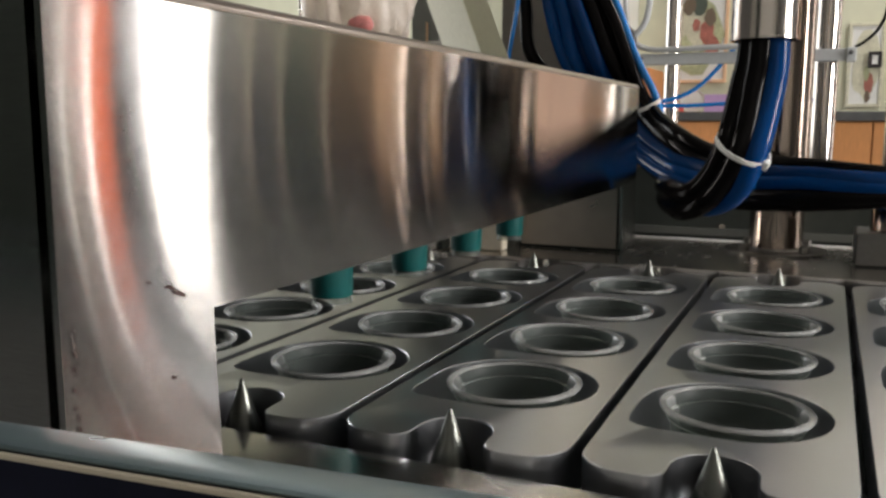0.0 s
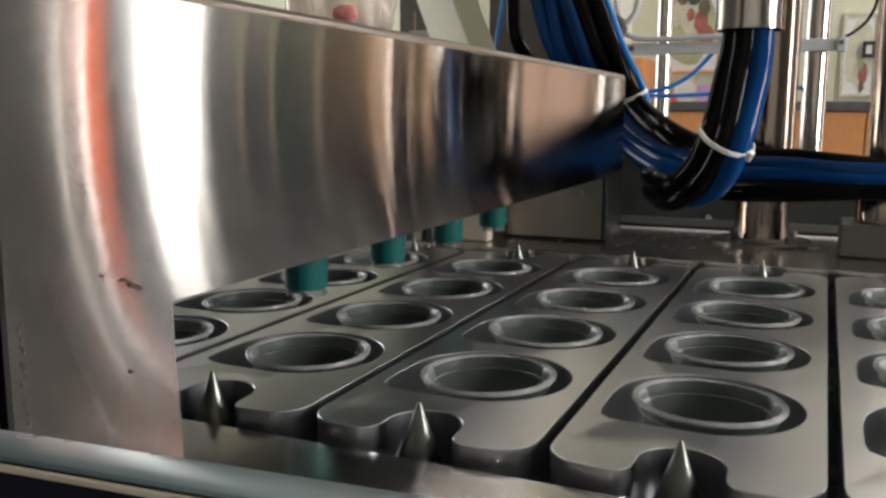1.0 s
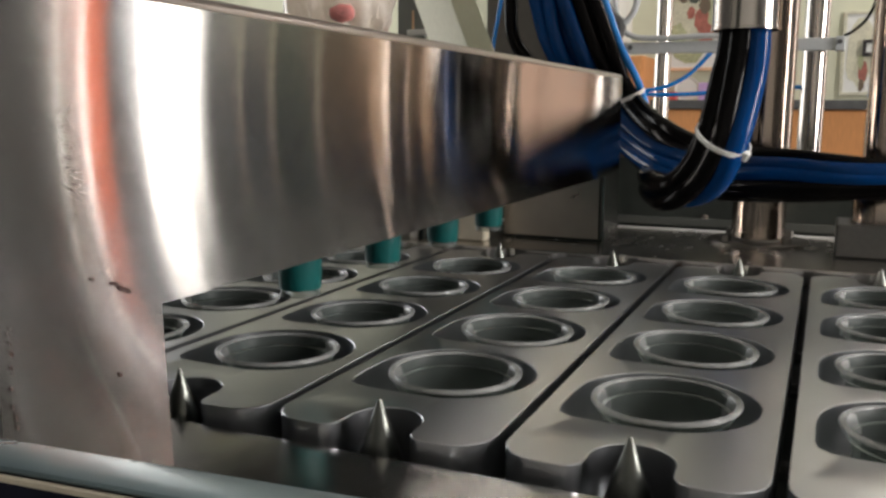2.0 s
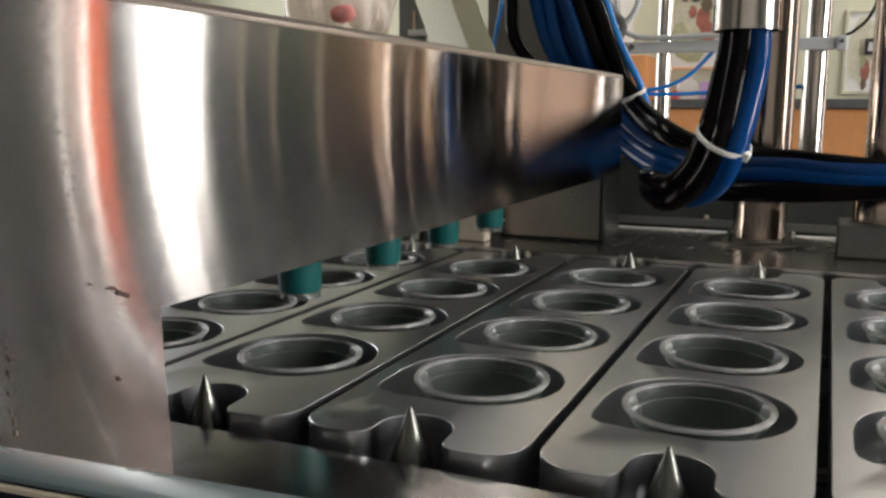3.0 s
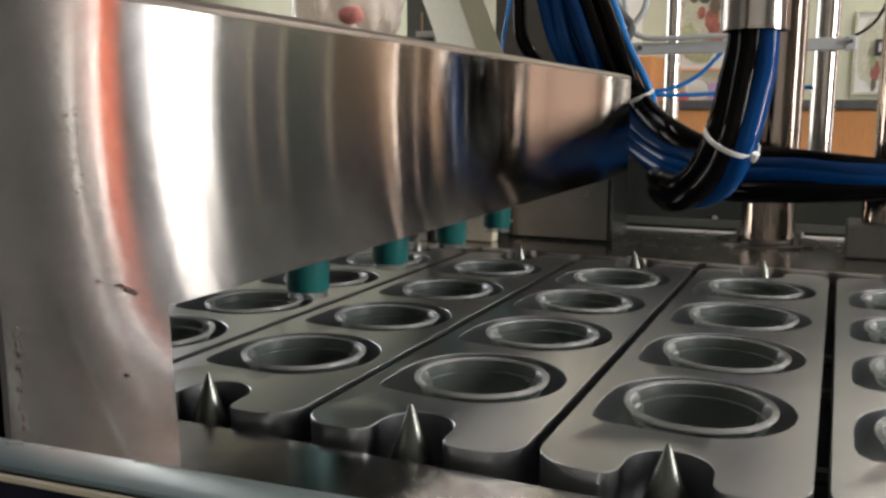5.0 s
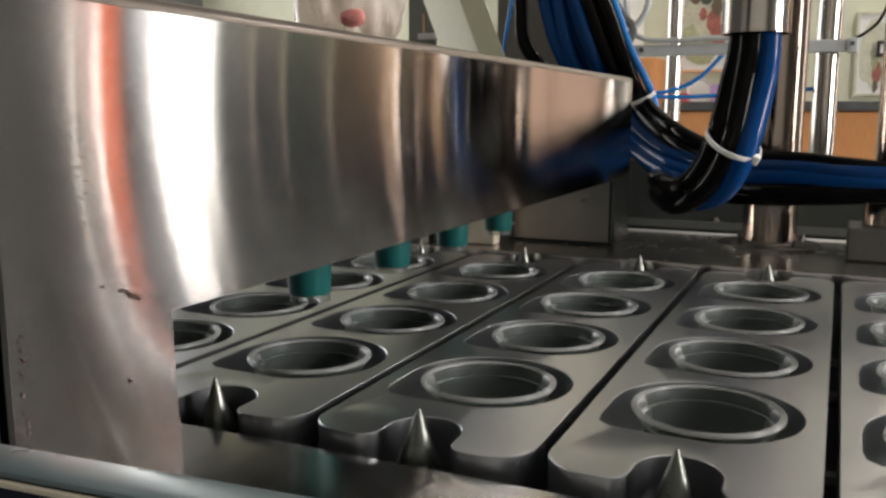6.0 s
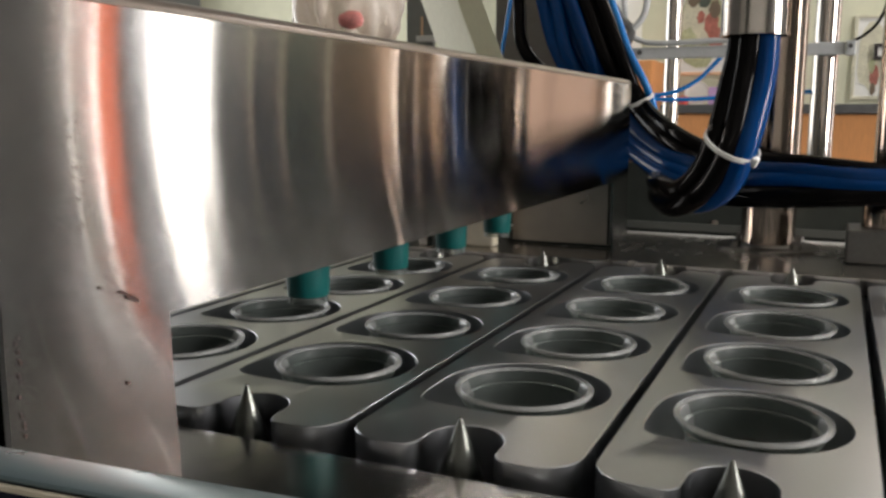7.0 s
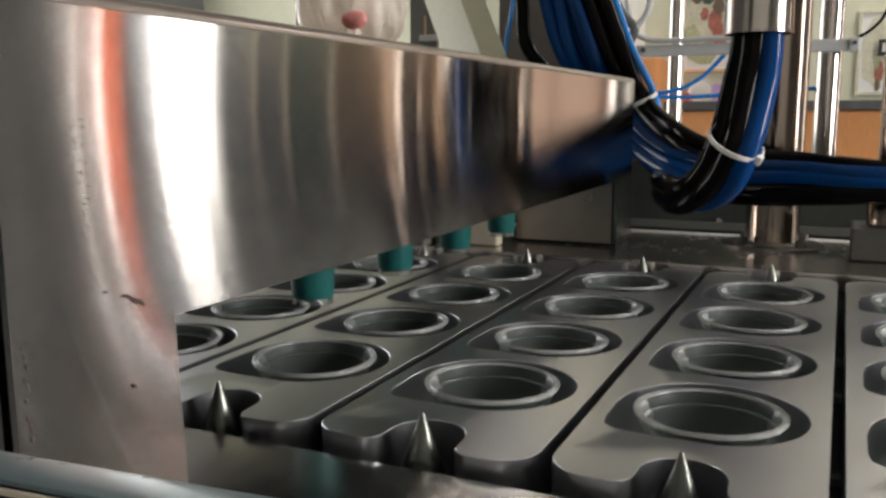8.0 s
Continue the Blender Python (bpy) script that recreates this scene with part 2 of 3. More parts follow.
def tube(points, r, n=10, bm=None):
    """A round tube along a smooth line through the points."""
    bm = bm or bmesh.new()
    p = [Vector(c) for c in points]
    line = []
    for i in range(len(p) - 1):
        a, b, c, d = p[max(i - 1, 0)], p[i], p[i + 1], p[min(i + 2, len(p) - 1)]
        for s in range(7):
            t = s / 7
            line.append(0.5 * (2 * b + (c - a) * t + (2 * a - 5 * b + 4 * c - d) * t * t + (3 * b - a - 3 * c + d) * t ** 3))
    line.append(p[-1])
    rings, side = [], None
    for i, c in enumerate(line):
        way = (line[min(i + 1, len(line) - 1)] - line[max(i - 1, 0)]).normalized()
        if side is None:
            side = way.orthogonal().normalized()
        side = (side - way * side.dot(way)).normalized()
        up = way.cross(side)
        rings.append([bm.verts.new(c + r * (math.cos(2 * math.pi * k / n) * side + math.sin(2 * math.pi * k / n) * up)) for k in range(n)])
    for a, b in zip(rings, rings[1:]):
        for k in range(n):
            bm.faces.new((a[k], a[(k + 1) % n], b[(k + 1) % n], b[k]))
    bm.faces.new(rings[0][::-1])
    bm.faces.new(rings[-1])
    return bm


def arc(cx, cy, r, a0, a1, n):
    return [(cx + r * math.cos(radians(a0 + (a1 - a0) * i / n)), cy + r * math.sin(radians(a0 + (a1 - a0) * i / n))) for i in range(n + 1)]


def plate(outline, holes, z0, z1, round_edge=0.00035):
    """A flat plate with through holes; its upper edges are slightly broken."""
    bm = bmesh.new()
    edges = []
    for loop in [outline] + holes:
        vs = [bm.verts.new((x, y, z1)) for x, y in loop]
        edges += [bm.edges.new((vs[i], vs[(i + 1) % len(vs)])) for i in range(len(vs))]
    bmesh.ops.triangle_fill(bm, use_beauty=True, use_dissolve=False, edges=edges)
    up = bm.faces[:]
    ext = bmesh.ops.extrude_face_region(bm, geom=up)
    low = [v for v in ext["geom"] if isinstance(v, bmesh.types.BMVert)]
    for v in low:
        v.co.z = z0
    rim = [e for e in bm.edges if abs(e.verts[0].co.z - z1) < 1e-6 and abs(e.verts[1].co.z - z1) < 1e-6
           and any(abs(f.normal.z) < 0.5 or max(v.co.z for v in f.verts) - min(v.co.z for v in f.verts) > 1e-4 for f in e.link_faces)]
    if round_edge:
        bmesh.ops.bevel(bm, geom=rim, offset=round_edge, segments=1, affect="EDGES", profile=0.5)
    return bm


def panel(name, x0, x1, y0, y1, z0, z1, mat, label, category, kind="", bevel=0.002):
    ob = part(name, box(x0, x1, y0, y1, z0, z1, bevel), mat)
    return tagged(ob, label, category, kind=kind)


# ---- room ----
WX, WY, WW, WS = 3.1, 4.0, -3.6, -3.1


def wall_with_openings(name, mat, along_y, at, lo, hi, openings, label):
    """A wall 0.12 m thick; openings are (from, to, sill, head) and go through it."""
    bm = bmesh.new()
    def slab(a, b, z0, z1):
        if b - a > 1e-4 and z1 - z0 > 1e-4:
            if along_y:
                box(at, at + 0.12, a, b, z0, z1, bm=bm)
            else:
                box(a, b, at, at + 0.12, z0, z1, bm=bm)
    c = lo
    for a, b, s, h in sorted(openings):
        slab(c, a, FLOOR, CEIL)
        slab(a, b, FLOOR, s)
        slab(a, b, h, CEIL)
        c = b
    slab(c, hi, FLOOR, CEIL)
    return tagged(part(name, bm, mat), label, "wall", kind="structure")


panel("floor", WW, WX + 0.12, WS - 0.12, WY + 0.12, FLOOR - 0.1, FLOOR, TILES, "dull brownish grey tiled workshop floor", "floor", "structure", 0)
panel("ceiling", WW, WX + 0.12, WS - 0.12, WY + 0.12, CEIL, CEIL + 0.1, CEILING, "plain white painted room ceiling", "ceiling", "structure", 0)
wall_with_openings("wall_east", PLASTER, True, WX - 0.1, WS, WY, [(3.24, 3.82, -0.85, 1.7), (2.675, 2.785, -0.85, 1.7), (2.825, 2.965, -0.85, 1.7), (-0.4, 0.6, 0.0, 1.7)], "dim grey plaster wall with daylight windows")
wall_with_openings("wall_south", CEILING, False, WS, WW, WX, [], "plain off-white wall")
wall_with_openings("wall_north", WALL, False, WY, WW, WX, [], "pale yellow-green painted wall with pictures")
wall_with_openings("wall_west", PLASTER, True, WW - 0.12, WS, WY, [(0.8, 3.4, 0.0, 1.7)], "dim grey plaster wall")


def window(name, along_y, at, a, b, s, h):
    """A white frame with a middle bar, set in its opening."""
    w = base(name, 0, 0, 0, "white framed window full of daylight", "window", kind="structure")
    def bar(n, u0, u1, z0, z1):
        bm = box(at, at + 0.05, u0, u1, z0, z1, 0.004) if along_y else box(u0, u1, at, at + 0.05, z0, z1, 0.004)
        part(n, bm, WHITE, w)
    bar("frame_side", a, a + 0.03, s, h)
    bar("frame_side", b - 0.03, b, s, h)
    bar("frame_head", a + 0.03, b - 0.03, h - 0.03, h)
    bar("frame_sill", a + 0.03, b - 0.03, s, s + 0.03)
    if b - a > 1:
        bar("mullion", (a + b) / 2 - 0.02, (a + b) / 2 + 0.02, s + 0.03, h - 0.03)


window("window_1", True, WX - 0.06, 3.24, 3.82, -0.85, 1.7)
window("window_2", True, WX - 0.06, -0.4, 0.6, 0.0, 1.7)
# frame of the added west opening that lets the fill in
window("fill_window", True, WW - 0.06, 0.8, 3.4, 0.0, 1.7)
window("window_3", True, WX - 0.06, 2.825, 2.965, -0.85, 1.7)
window("window_5", True, WX - 0.06, 2.675, 2.785, -0.85, 1.7)


def curtain(y0, y1, mat, label):
    bm = bmesh.new()
    n = 24
    cols = [[bm.verts.new((WX - 0.125 + 0.006 * math.sin(i * 1.9), y0 + (y1 - y0) * i / n, z)) for z in (FLOOR + 0.05, 1.85)] for i in range(n + 1)]
    for a, b in zip(cols, cols[1:]):
        bm.faces.new((a[0], b[0], b[1], a[1]))
    ob = tagged(part("curtain", bm, mat, smooth=True), label, "curtain")
    so = ob.modifiers.new("thickness", "SOLIDIFY")
    so.thickness = 0.004
    return ob


curtain(2.822, 2.968, CURTAIN, "salmon orange cloth curtain beside the window")
curtain(2.672, 2.788, SHEER, "white sheer cloth curtain beside the window")

cl = base("ceiling_light", *TUBE, CEIL - 0.005, "white ceiling light with one long tube", "ceiling light")
part("housing", box(-0.62, 0.62, -0.14, 0.14, -0.05, 0.0, 0.004), WHITE, cl)
for x in (-0.605, 0.605):
    part("end_bracket", box(x - 0.01, x + 0.01, -0.13, 0.13, -0.085, -0.051, 0.003), WHITE, cl)

# what stands along the north wall
def cupboard(x0, x1, depth, height, mat, label, doors=1):
    c = base("cupboard", (x0 + x1) / 2, WY - depth / 2, FLOOR, label, "cupboard")
    w = (x1 - x0) / 2
    part("carcass", box(-w, w, -depth / 2 + 0.022, depth / 2 - 0.004, 0, height, 0.003), mat, c)
    for i in range(doors):
        a = -w + 2 * w * i / doors
        b = -w + 2 * w * (i + 1) / doors
        d = part("door", box(a + 0.003, b - 0.003, -depth / 2, -depth / 2 + 0.02, 0.06, height - 0.004, 0.003), mat, c)
        part("handle", box(b - 0.05, b - 0.038, -depth / 2 - 0.02, -depth / 2 - 0.002, height * 0.6, height * 0.6 + 0.12, 0.004), POLISHED, d, "bright metal handle")
    return c


cupboard(-0.66, 0.62, 0.45, 1.06, WOOD, "orange wooden base cupboard under a dark worktop", 3)
panel("worktop", -0.68, 0.64, WY - 0.48, WY - 0.004, FLOOR + 1.062, FLOOR + 1.10, DARKMETAL, "dark worktop on the orange cupboard", "worktop")
cupboard(-0.86, -0.735, 0.40, 1.30, WOOD, "narrow orange wooden cupboard against the wall")
cupboard(-1.25, -0.87, 0.40, 1.9, WHITE, "tall white cupboard against the wall", 2)
# unseen cupboards, added to band the gantry's reflection in tan and dark
cupboard(0.66, 1.069, 0.40, 2.0, ROSEWOOD, "unseen tall pale rose wooden cupboard mirrored in the gantry", 2)
cupboard(1.071, 1.129, 0.40, 2.0, TANWOOD, "unseen narrow tan wooden cupboard mirrored in the gantry")
cupboard(1.131, 1.449, 0.40, 2.0, DARKWOOD, "unseen tall dark cupboard mirrored in the gantry")
cupboard(1.451, 1.519, 0.40, 2.0, TANWOOD, "unseen narrow tan wooden cupboard mirrored in the gantry")
cupboard(1.521, 1.679, 0.40, 2.0, DARKWOOD, "unseen narrow dark cupboard mirrored in the gantry")
cupboard(1.681, 1.814, 0.40, 2.0, TANWOOD, "unseen narrow tan wooden cupboard mirrored in the gantry")
cupboard(1.816, 2.099, 0.40, 2.0, BROWNWOOD, "unseen brown wooden cupboard mirrored in the gantry")
green = cupboard(2.101, 2.419, 0.40, 2.0, DARKGREEN, "unseen dark green metal cupboard with pale trims, mirrored in the gantry")
slate = cupboard(2.421, 2.86, 0.40, 2.0, SLATE, "unseen slate grey metal cupboard with a pale trim, mirrored in the gantry", 2)
# trims added for thin pale streaks in that reflection
for thing, x in ((green, -0.150), (green, 0.150), (slate, -0.012)):
    part("streak_trim", box(x - 0.016, x + 0.016, -0.208, -0.2005, 0.06, 1.99, 0.002), PALE, thing, "pale trim added as a mirrored streak")


def picture(x0, x1, z0, z1, frame_mat, art, label):
    p = base("picture", (x0 + x1) / 2, WY - 0.012, (z0 + z1) / 2, label, "picture")
    w, h = (x1 - x0) / 2, (z1 - z0) / 2
    part("backing", box(-w + 0.01, w - 0.01, -0.004, 0.008, -h + 0.01, h - 0.01), WHITE, p)
    for a, b, c, d in ((-w, w, -h, -h + 0.015), (-w, w, h - 0.015, h), (-w, -w + 0.015, -h + 0.015, h - 0.015), (w - 0.015, w, -h + 0.015, h - 0.015)):
        part("frame", box(a, b, -0.012, 0.010, c, d, 0.002), frame_mat, p)
    for lift, (mat, u, v, s) in enumerate(art):
        bm = bmesh.new()
        n = 14
        ring = [bm.verts.new((u * w + s * w * (0.8 + 0.3 * random.random()) * math.cos(2 * math.pi * i / n), -0.006 - 0.001 * lift, v * h + s * h * (0.8 + 0.3 * random.random()) * math.sin(2 * math.pi * i / n))) for i in range(n)]
        bm.faces.new(ring)
        part("print", bm, mat, p)
    return p


picture(-0.72, -0.44, 0.345, 0.80, TANWOOD, [(ARTGREEN, 0, 0, 0.85), (CREAM, -0.2, 0.1, 0.6), (DULLRED, 0.30, 0.05, 0.26), (DARKGREEN, 0.05, 0.60, 0.24), (DULLRED, -0.05, 0.2, 0.14), (BROWNWOOD, 0.4, 0.35, 0.2), (ARTGREEN, -0.45, -0.3, 0.3), (DULLRED, 0.5, -0.25, 0.25), (BROWNWOOD, -0.3, 0.6, 0.22)], "framed print of red flowers on sage green")
picture(0.085, 0.235, 0.225, 0.60, CREAM, [(CREAM, 0, 0, 0.85), (DULLRED, 0.25, -0.42, 0.28), (BROWNWOOD, 0.2, -0.75, 0.16), (ARTGREEN, 0.1, -0.2, 0.18)], "white framed picture with small red flowers")
picture(0.17, 0.225, 0.40, 0.47, DARKWOOD, [(WHITE, 0, 0, 0.7)], "tiny dark framed print on the wall").location.y -= 0.026
bm = lathe([(0, 0), (0.055, 0.002), (0.06, 0.012), (0.056, 0.012), (0.05, 0.006), (0, 0.005)], 28)
bmesh.ops.rotate(bm, verts=bm.verts, matrix=Matrix.Rotation(radians(78), 3, "X"))
plate_ob = tagged(part("plate", bm, WHITE, smooth=True), "white round plate leaning against the wall", "plate")
plate_ob.matrix_world = pose(-0.585, WY - 0.05, 0.255)
panel("card_box", -0.50, -0.38, WY - 0.3, WY - 0.2, 0.202, 0.28, PURPLE, "small lilac card box on the worktop", "box")
panel("card_box", -0.66, -0.60, WY - 0.3, WY - 0.22, 0.202, 0.24, RED, "small red card box on the worktop", "box")

# ---- the machine's table ----
def table():
    """Two long deck plates with the tray channel between them, on a closed cabinet."""
    t = base("machine_table", 0, 0, FLOOR, "brushed steel machine table with a tray channel", "machine table")
    up = -FLOOR
    part("rear_deck", box(-1.3, 1.1, 0.422, 0.645, up - 0.012, up + 0.004, 0.0006), DECK, t)
    part("front_deck", box(-1.3, 1.1, -0.285, -0.113, up - 0.022, up - 0.007, 0.0012), FRONTDECK, t)
    # black stands in for the deep shade below the trays and in their gaps
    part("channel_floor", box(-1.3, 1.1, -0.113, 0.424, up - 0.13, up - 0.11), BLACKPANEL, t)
    part("front_cheek", box(-1.3, 1.1, -0.119, -0.1135, up - 0.11, up - 0.0225), DARKMETAL, t)
    part("rear_cheek", box(-1.3, 1.1, 0.4245, 0.43, up - 0.11, up - 0.0125), DARKMETAL, t)
    part("cabinet", box(-1.3, 1.1, -0.285, 0.645, 0.0, up - 0.131), GREYPANEL, t)
    # edge coloured white to paint the bright reflection along it
    part("rear_edge", box(-1.3, 1.1, 0.6455, 0.651, up - 0.03, up + 0.006, 0.001), WHITE, t, "folded rear edge whitened for its glint")
    for y in (-0.02, 0.08, 0.24, 0.34):
        part("guide_rod", tube([(-1.3, y, up - 0.06), (1.1, y, up - 0.06)], 0.006, 8), DARKMETAL, t)
    return t


table()
rg = base("rear_guard", 0.1, 0.6675, -0.02, "dark grey-green guard panel behind the deck", "guard panel")
part("sheet", box(-1.0, 0.45, -0.0025, 0.0025, 0, 0.112, 0.001), GREYPANEL, rg)
part("top_rail", box(-1.0, 0.45, -0.005, 0.005, 0.1125, 0.1185, 0.0015), DARKMETAL, rg)
part("skirting", box(-1.0, 0.45, -0.0075, -0.003, 0.028, 0.038, 0.0008), SKIRT, rg, "grey skirting strip")
for k in range(6):
    part("screw", tube([(-0.9 + 0.24 * k, -0.0045, 0.04), (-0.9 + 0.24 * k, -0.0026, 0.04)], 0.004, 8), POLISHED, rg)
sp = base("station_panel", -0.3275, -0.128, -0.0065, "black panel closing off the next station", "panel")
part("sheet", box(-0.0025, 0.0025, -0.572, 0, 0, 0.8, 0.001), BLACKPANEL, sp)
# unseen plate with bracket and foot, added to darken the reflections
part("reflection_blocker", box(-0.0325, -0.0275, -0.05, 0.565, 0.10, 0.205, 0.001), BLACKPANEL, sp)
part("bracket", box(-0.0272, -0.0028, -0.04, -0.02, 0.11, 0.19, 0.001), DARKMETAL, sp)
part("blocker_foot", box(-0.0325, -0.0275, 0.556, 0.580, 0.0115, 0.0995, 0.001), BLACKPANEL, sp)

# near sill of the opening that the view passes over
s = base("opening_sill", -0.068, 0, 0, "smooth blue-grey rounded metal sill of the machine's opening", "sill")
s.matrix_world = pose(-0.068, -0.3267, 0, 0, 0, 4.2)
bm = bmesh.new()
lip = [(-0.0066, 0.0790), (-0.0071, 0.0797), (-0.0069, 0.0804), (-0.0062, 0.0806), (-0.003, 0.0805), (0.001, 0.0801), (0.005, 0.0793), (0.008, 0.0784), (0.0102, 0.0773), (0.0105, 0.0766), (0.0098, 0.0764), (0.004, 0.0785)]
ends = [[bm.verts.new((x, y, z)) for y, z in lip] for x in (-0.245, 0.48)]
for i in range(len(lip)):
    j = (i + 1) % len(lip)
    bm.faces.new((ends[0][i], ends[1][i], ends[1][j], ends[0][j]))
for e in ends:
    bm.faces.new(e)
bmesh.ops.recalc_face_normals(bm, faces=bm.faces)
part("ledge", bm, SILL, s, "blue-grey brushed ledge", smooth=True)
part("gasket", box(-0.245, 0.48, -0.0064, 0.0040, -0.4, 0.0784), NAVY, s, "dark navy gasket under the ledge")
part("cream_strip", box(-0.245, 0.48, -0.0078, -0.0066, 0.0774, 0.0788, 0.0003), PALE, s, "thin cream edge strip under the ledge")
# unseen reflector, added so the tray fronts mirror something pale
part("bounce_plate", box(-0.245, 0.48, 0.0042, 0.0060, -0.028, 0.0750), GREYBAR, s, "unseen pale grey plate added to brighten the tray fronts")
for x, reach in ((-0.20, 0.055), (0.45, 0.02)):
    part("post", box(x - 0.02, x + 0.02, 0.0042, reach, -0.40, -0.03, 0.002), DARKMETAL, s)


# ---- the gantry over the trays ----
GX, GY0, GY1 = -0.17, -0.271, 0.575
LEG, ZB, ZT = 0.071, 0.0775, 0.191


def dent(y, z):
    """How far the thin front sheet stands off its plane."""
    low = min(max((0.088 - z) / 0.070, 0), 1)
    near = min(max((-0.10 - y) / 0.10, 0), 1)
    low, near = low * low * (3 - 2 * low), near * near * (3 - 2 * near)
    return 0.40 * max(0.07 - z, 0) ** 2 + 0.18 * (y - GY0) ** 2 * low * near + 0.0003 * math.sin(9 * y + 1) + 0.00006 * math.sin(31 * y)


def front_sheet():
    """An inverted U cut from one sheet, slightly bent."""
    bm = bmesh.new()
    ys = [GY0 + LEG * i / 28 for i in range(29)] + [GY0 + LEG + (GY1 - LEG * 2 - GY0) * i / 120 for i in range(1, 121)] + [GY1 - LEG + LEG * i / 10 for i in range(1, 11)]
    zs = [-0.006 + (ZB + 0.006) * i / 20 for i in range(21)] + [ZB + (ZT - 0.005 - ZB) * i / 30 for i in range(1, 31)]
    grid = {}
    def v(i, j):
        if (i, j) not in grid:
            z = zs[j] if ys[i] < 0.2 or j > 20 else max(zs[j], 0.005)
            grid[i, j] = bm.verts.new((GX + dent(ys[i], z), ys[i], z))
        return grid[i, j]
    for i in range(len(ys) - 1):
        for j in range(len(zs) - 1):
            if j < 20 and GY0 + LEG - 1e-6 <= ys[i] < GY1 - LEG - 1e-6:
                continue
            if zs[j + 1] < 0.006 and ys[i] > 0.2:
                continue
            bm.faces.new((v(i, j), v(i + 1, j), v(i + 1, j + 1), v(i, j + 1)))
    edge = [e for e in bm.edges if e.is_boundary]
    out = bmesh.ops.extrude_edge_only(bm, edges=edge)
    for w in out["geom"]:
        if isinstance(w, bmesh.types.BMVert):
            w.co.x -= 0.0025
    return bm


g = base("gantry", 0, 0, 0, "brushed stainless steel gantry standing over the trays", "gantry")
part("front_sheet", front_sheet(), SHEET, g, "brushed stainless front sheet with weld stains", smooth=True)
part("top_sheet", box(-0.29, GX - 0.0052, GY0, GY1, ZT - 0.003, ZT + 0.0005, 0.001), SHEET, g)
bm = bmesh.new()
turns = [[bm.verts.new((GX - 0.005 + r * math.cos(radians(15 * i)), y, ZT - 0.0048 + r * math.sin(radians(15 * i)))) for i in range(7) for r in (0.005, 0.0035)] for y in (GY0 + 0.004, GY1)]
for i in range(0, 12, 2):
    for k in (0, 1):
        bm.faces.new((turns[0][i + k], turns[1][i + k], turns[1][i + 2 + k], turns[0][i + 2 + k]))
part("top_fold", bm, FOLD, g, "dull folded upper edge, darkened to reflect less", smooth=True)
part("back_sheet", box(-0.29, -0.287, GY0, GY1, ZB, ZT - 0.0035), SHEET, g)
part("under_sheet", box(-0.2865, GX - 0.004, GY0 + LEG, GY1 - LEG, ZB, ZB + 0.002), SHEET, g)
part("end_sheet", box(-0.2865, GX - 0.003, GY1 - 0.003, GY1, 0.0045, ZT - 0.0035), SHEET, g)
part("end_sheet", box(-0.2865, GX - 0.0068, GY0, GY0 + 0.003, -0.0065, ZT - 0.0035), SHEET, g)
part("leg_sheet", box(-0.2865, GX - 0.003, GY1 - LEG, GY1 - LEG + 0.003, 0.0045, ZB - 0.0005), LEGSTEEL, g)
part("leg_sheet", box(-0.2865, GX - 0.003, GY0 + LEG - 0.003, GY0 + LEG, -0.0065, ZB - 0.0005), SHEET, g)

part("foot_seal", box(-0.292, GX - 0.001, GY1 - LEG - 0.0015, GY1 - LEG - 0.0003, 0.0045, 0.0075), BLACKPANEL, g, "black seal under the far leg")
part("corner_seam", box(GX - 0.0055, GX - 0.0032, GY1 - LEG - 0.0012, GY1 - LEG - 0.0003, 0.008, ZB - 0.001), BLACKPANEL, g)


def stain(y, z, w, h, n):
    bm = bmesh.new()
    ring = [bm.verts.new((GX + 0.0006 + dent(y, z) , y + w * (0.6 + 0.6 * random.random()) * math.cos(2 * math.pi * i / n), z + h * (0.6 + 0.6 * random.random()) * math.sin(2 * math.pi * i / n) - 0.5 * h * math.cos(2 * math.pi * i / n))) for i in range(n)]
    bm.faces.new(ring)
    part("stain", bm, RUST, g, "small dark brown weld stain")


stain(-0.2237, 0.0892, 0.0022, 0.0008, 16)
stain(-0.2190, 0.0866, 0.0030, 0.0010, 16)
stain(-0.2168, 0.0852, 0.0012, 0.0007, 12)
stain(-0.2212, 0.0880, 0.0010, 0.0006, 12)
stain(-0.2333, 0.0925, 0.0008, 0.0006, 10)
stain(-0.2229, 0.0568, 0.0008, 0.0010, 10)
for k in range(34):
    stain(-0.2395 + random.gauss(0, 0.0016), random.uniform(0.112, 0.152), random.uniform(0.0002, 0.0005), random.uniform(0.0002, 0.0005), 9)
for k in range(30):
    h = random.uniform(0.085, 0.150)
    stain(-0.1995 + 0.06 * (0.14 - h) + random.gauss(0, 0.0014), h, random.uniform(0.0002, 0.0005), random.uniform(0.0002, 0.0006), 9)
for k in range(16):
    stain(-0.2665 + random.uniform(-0.0007, 0.0007), random.uniform(0.052, 0.085), random.uniform(0.0002, 0.0004), random.uniform(0.0005, 0.0012), 8)


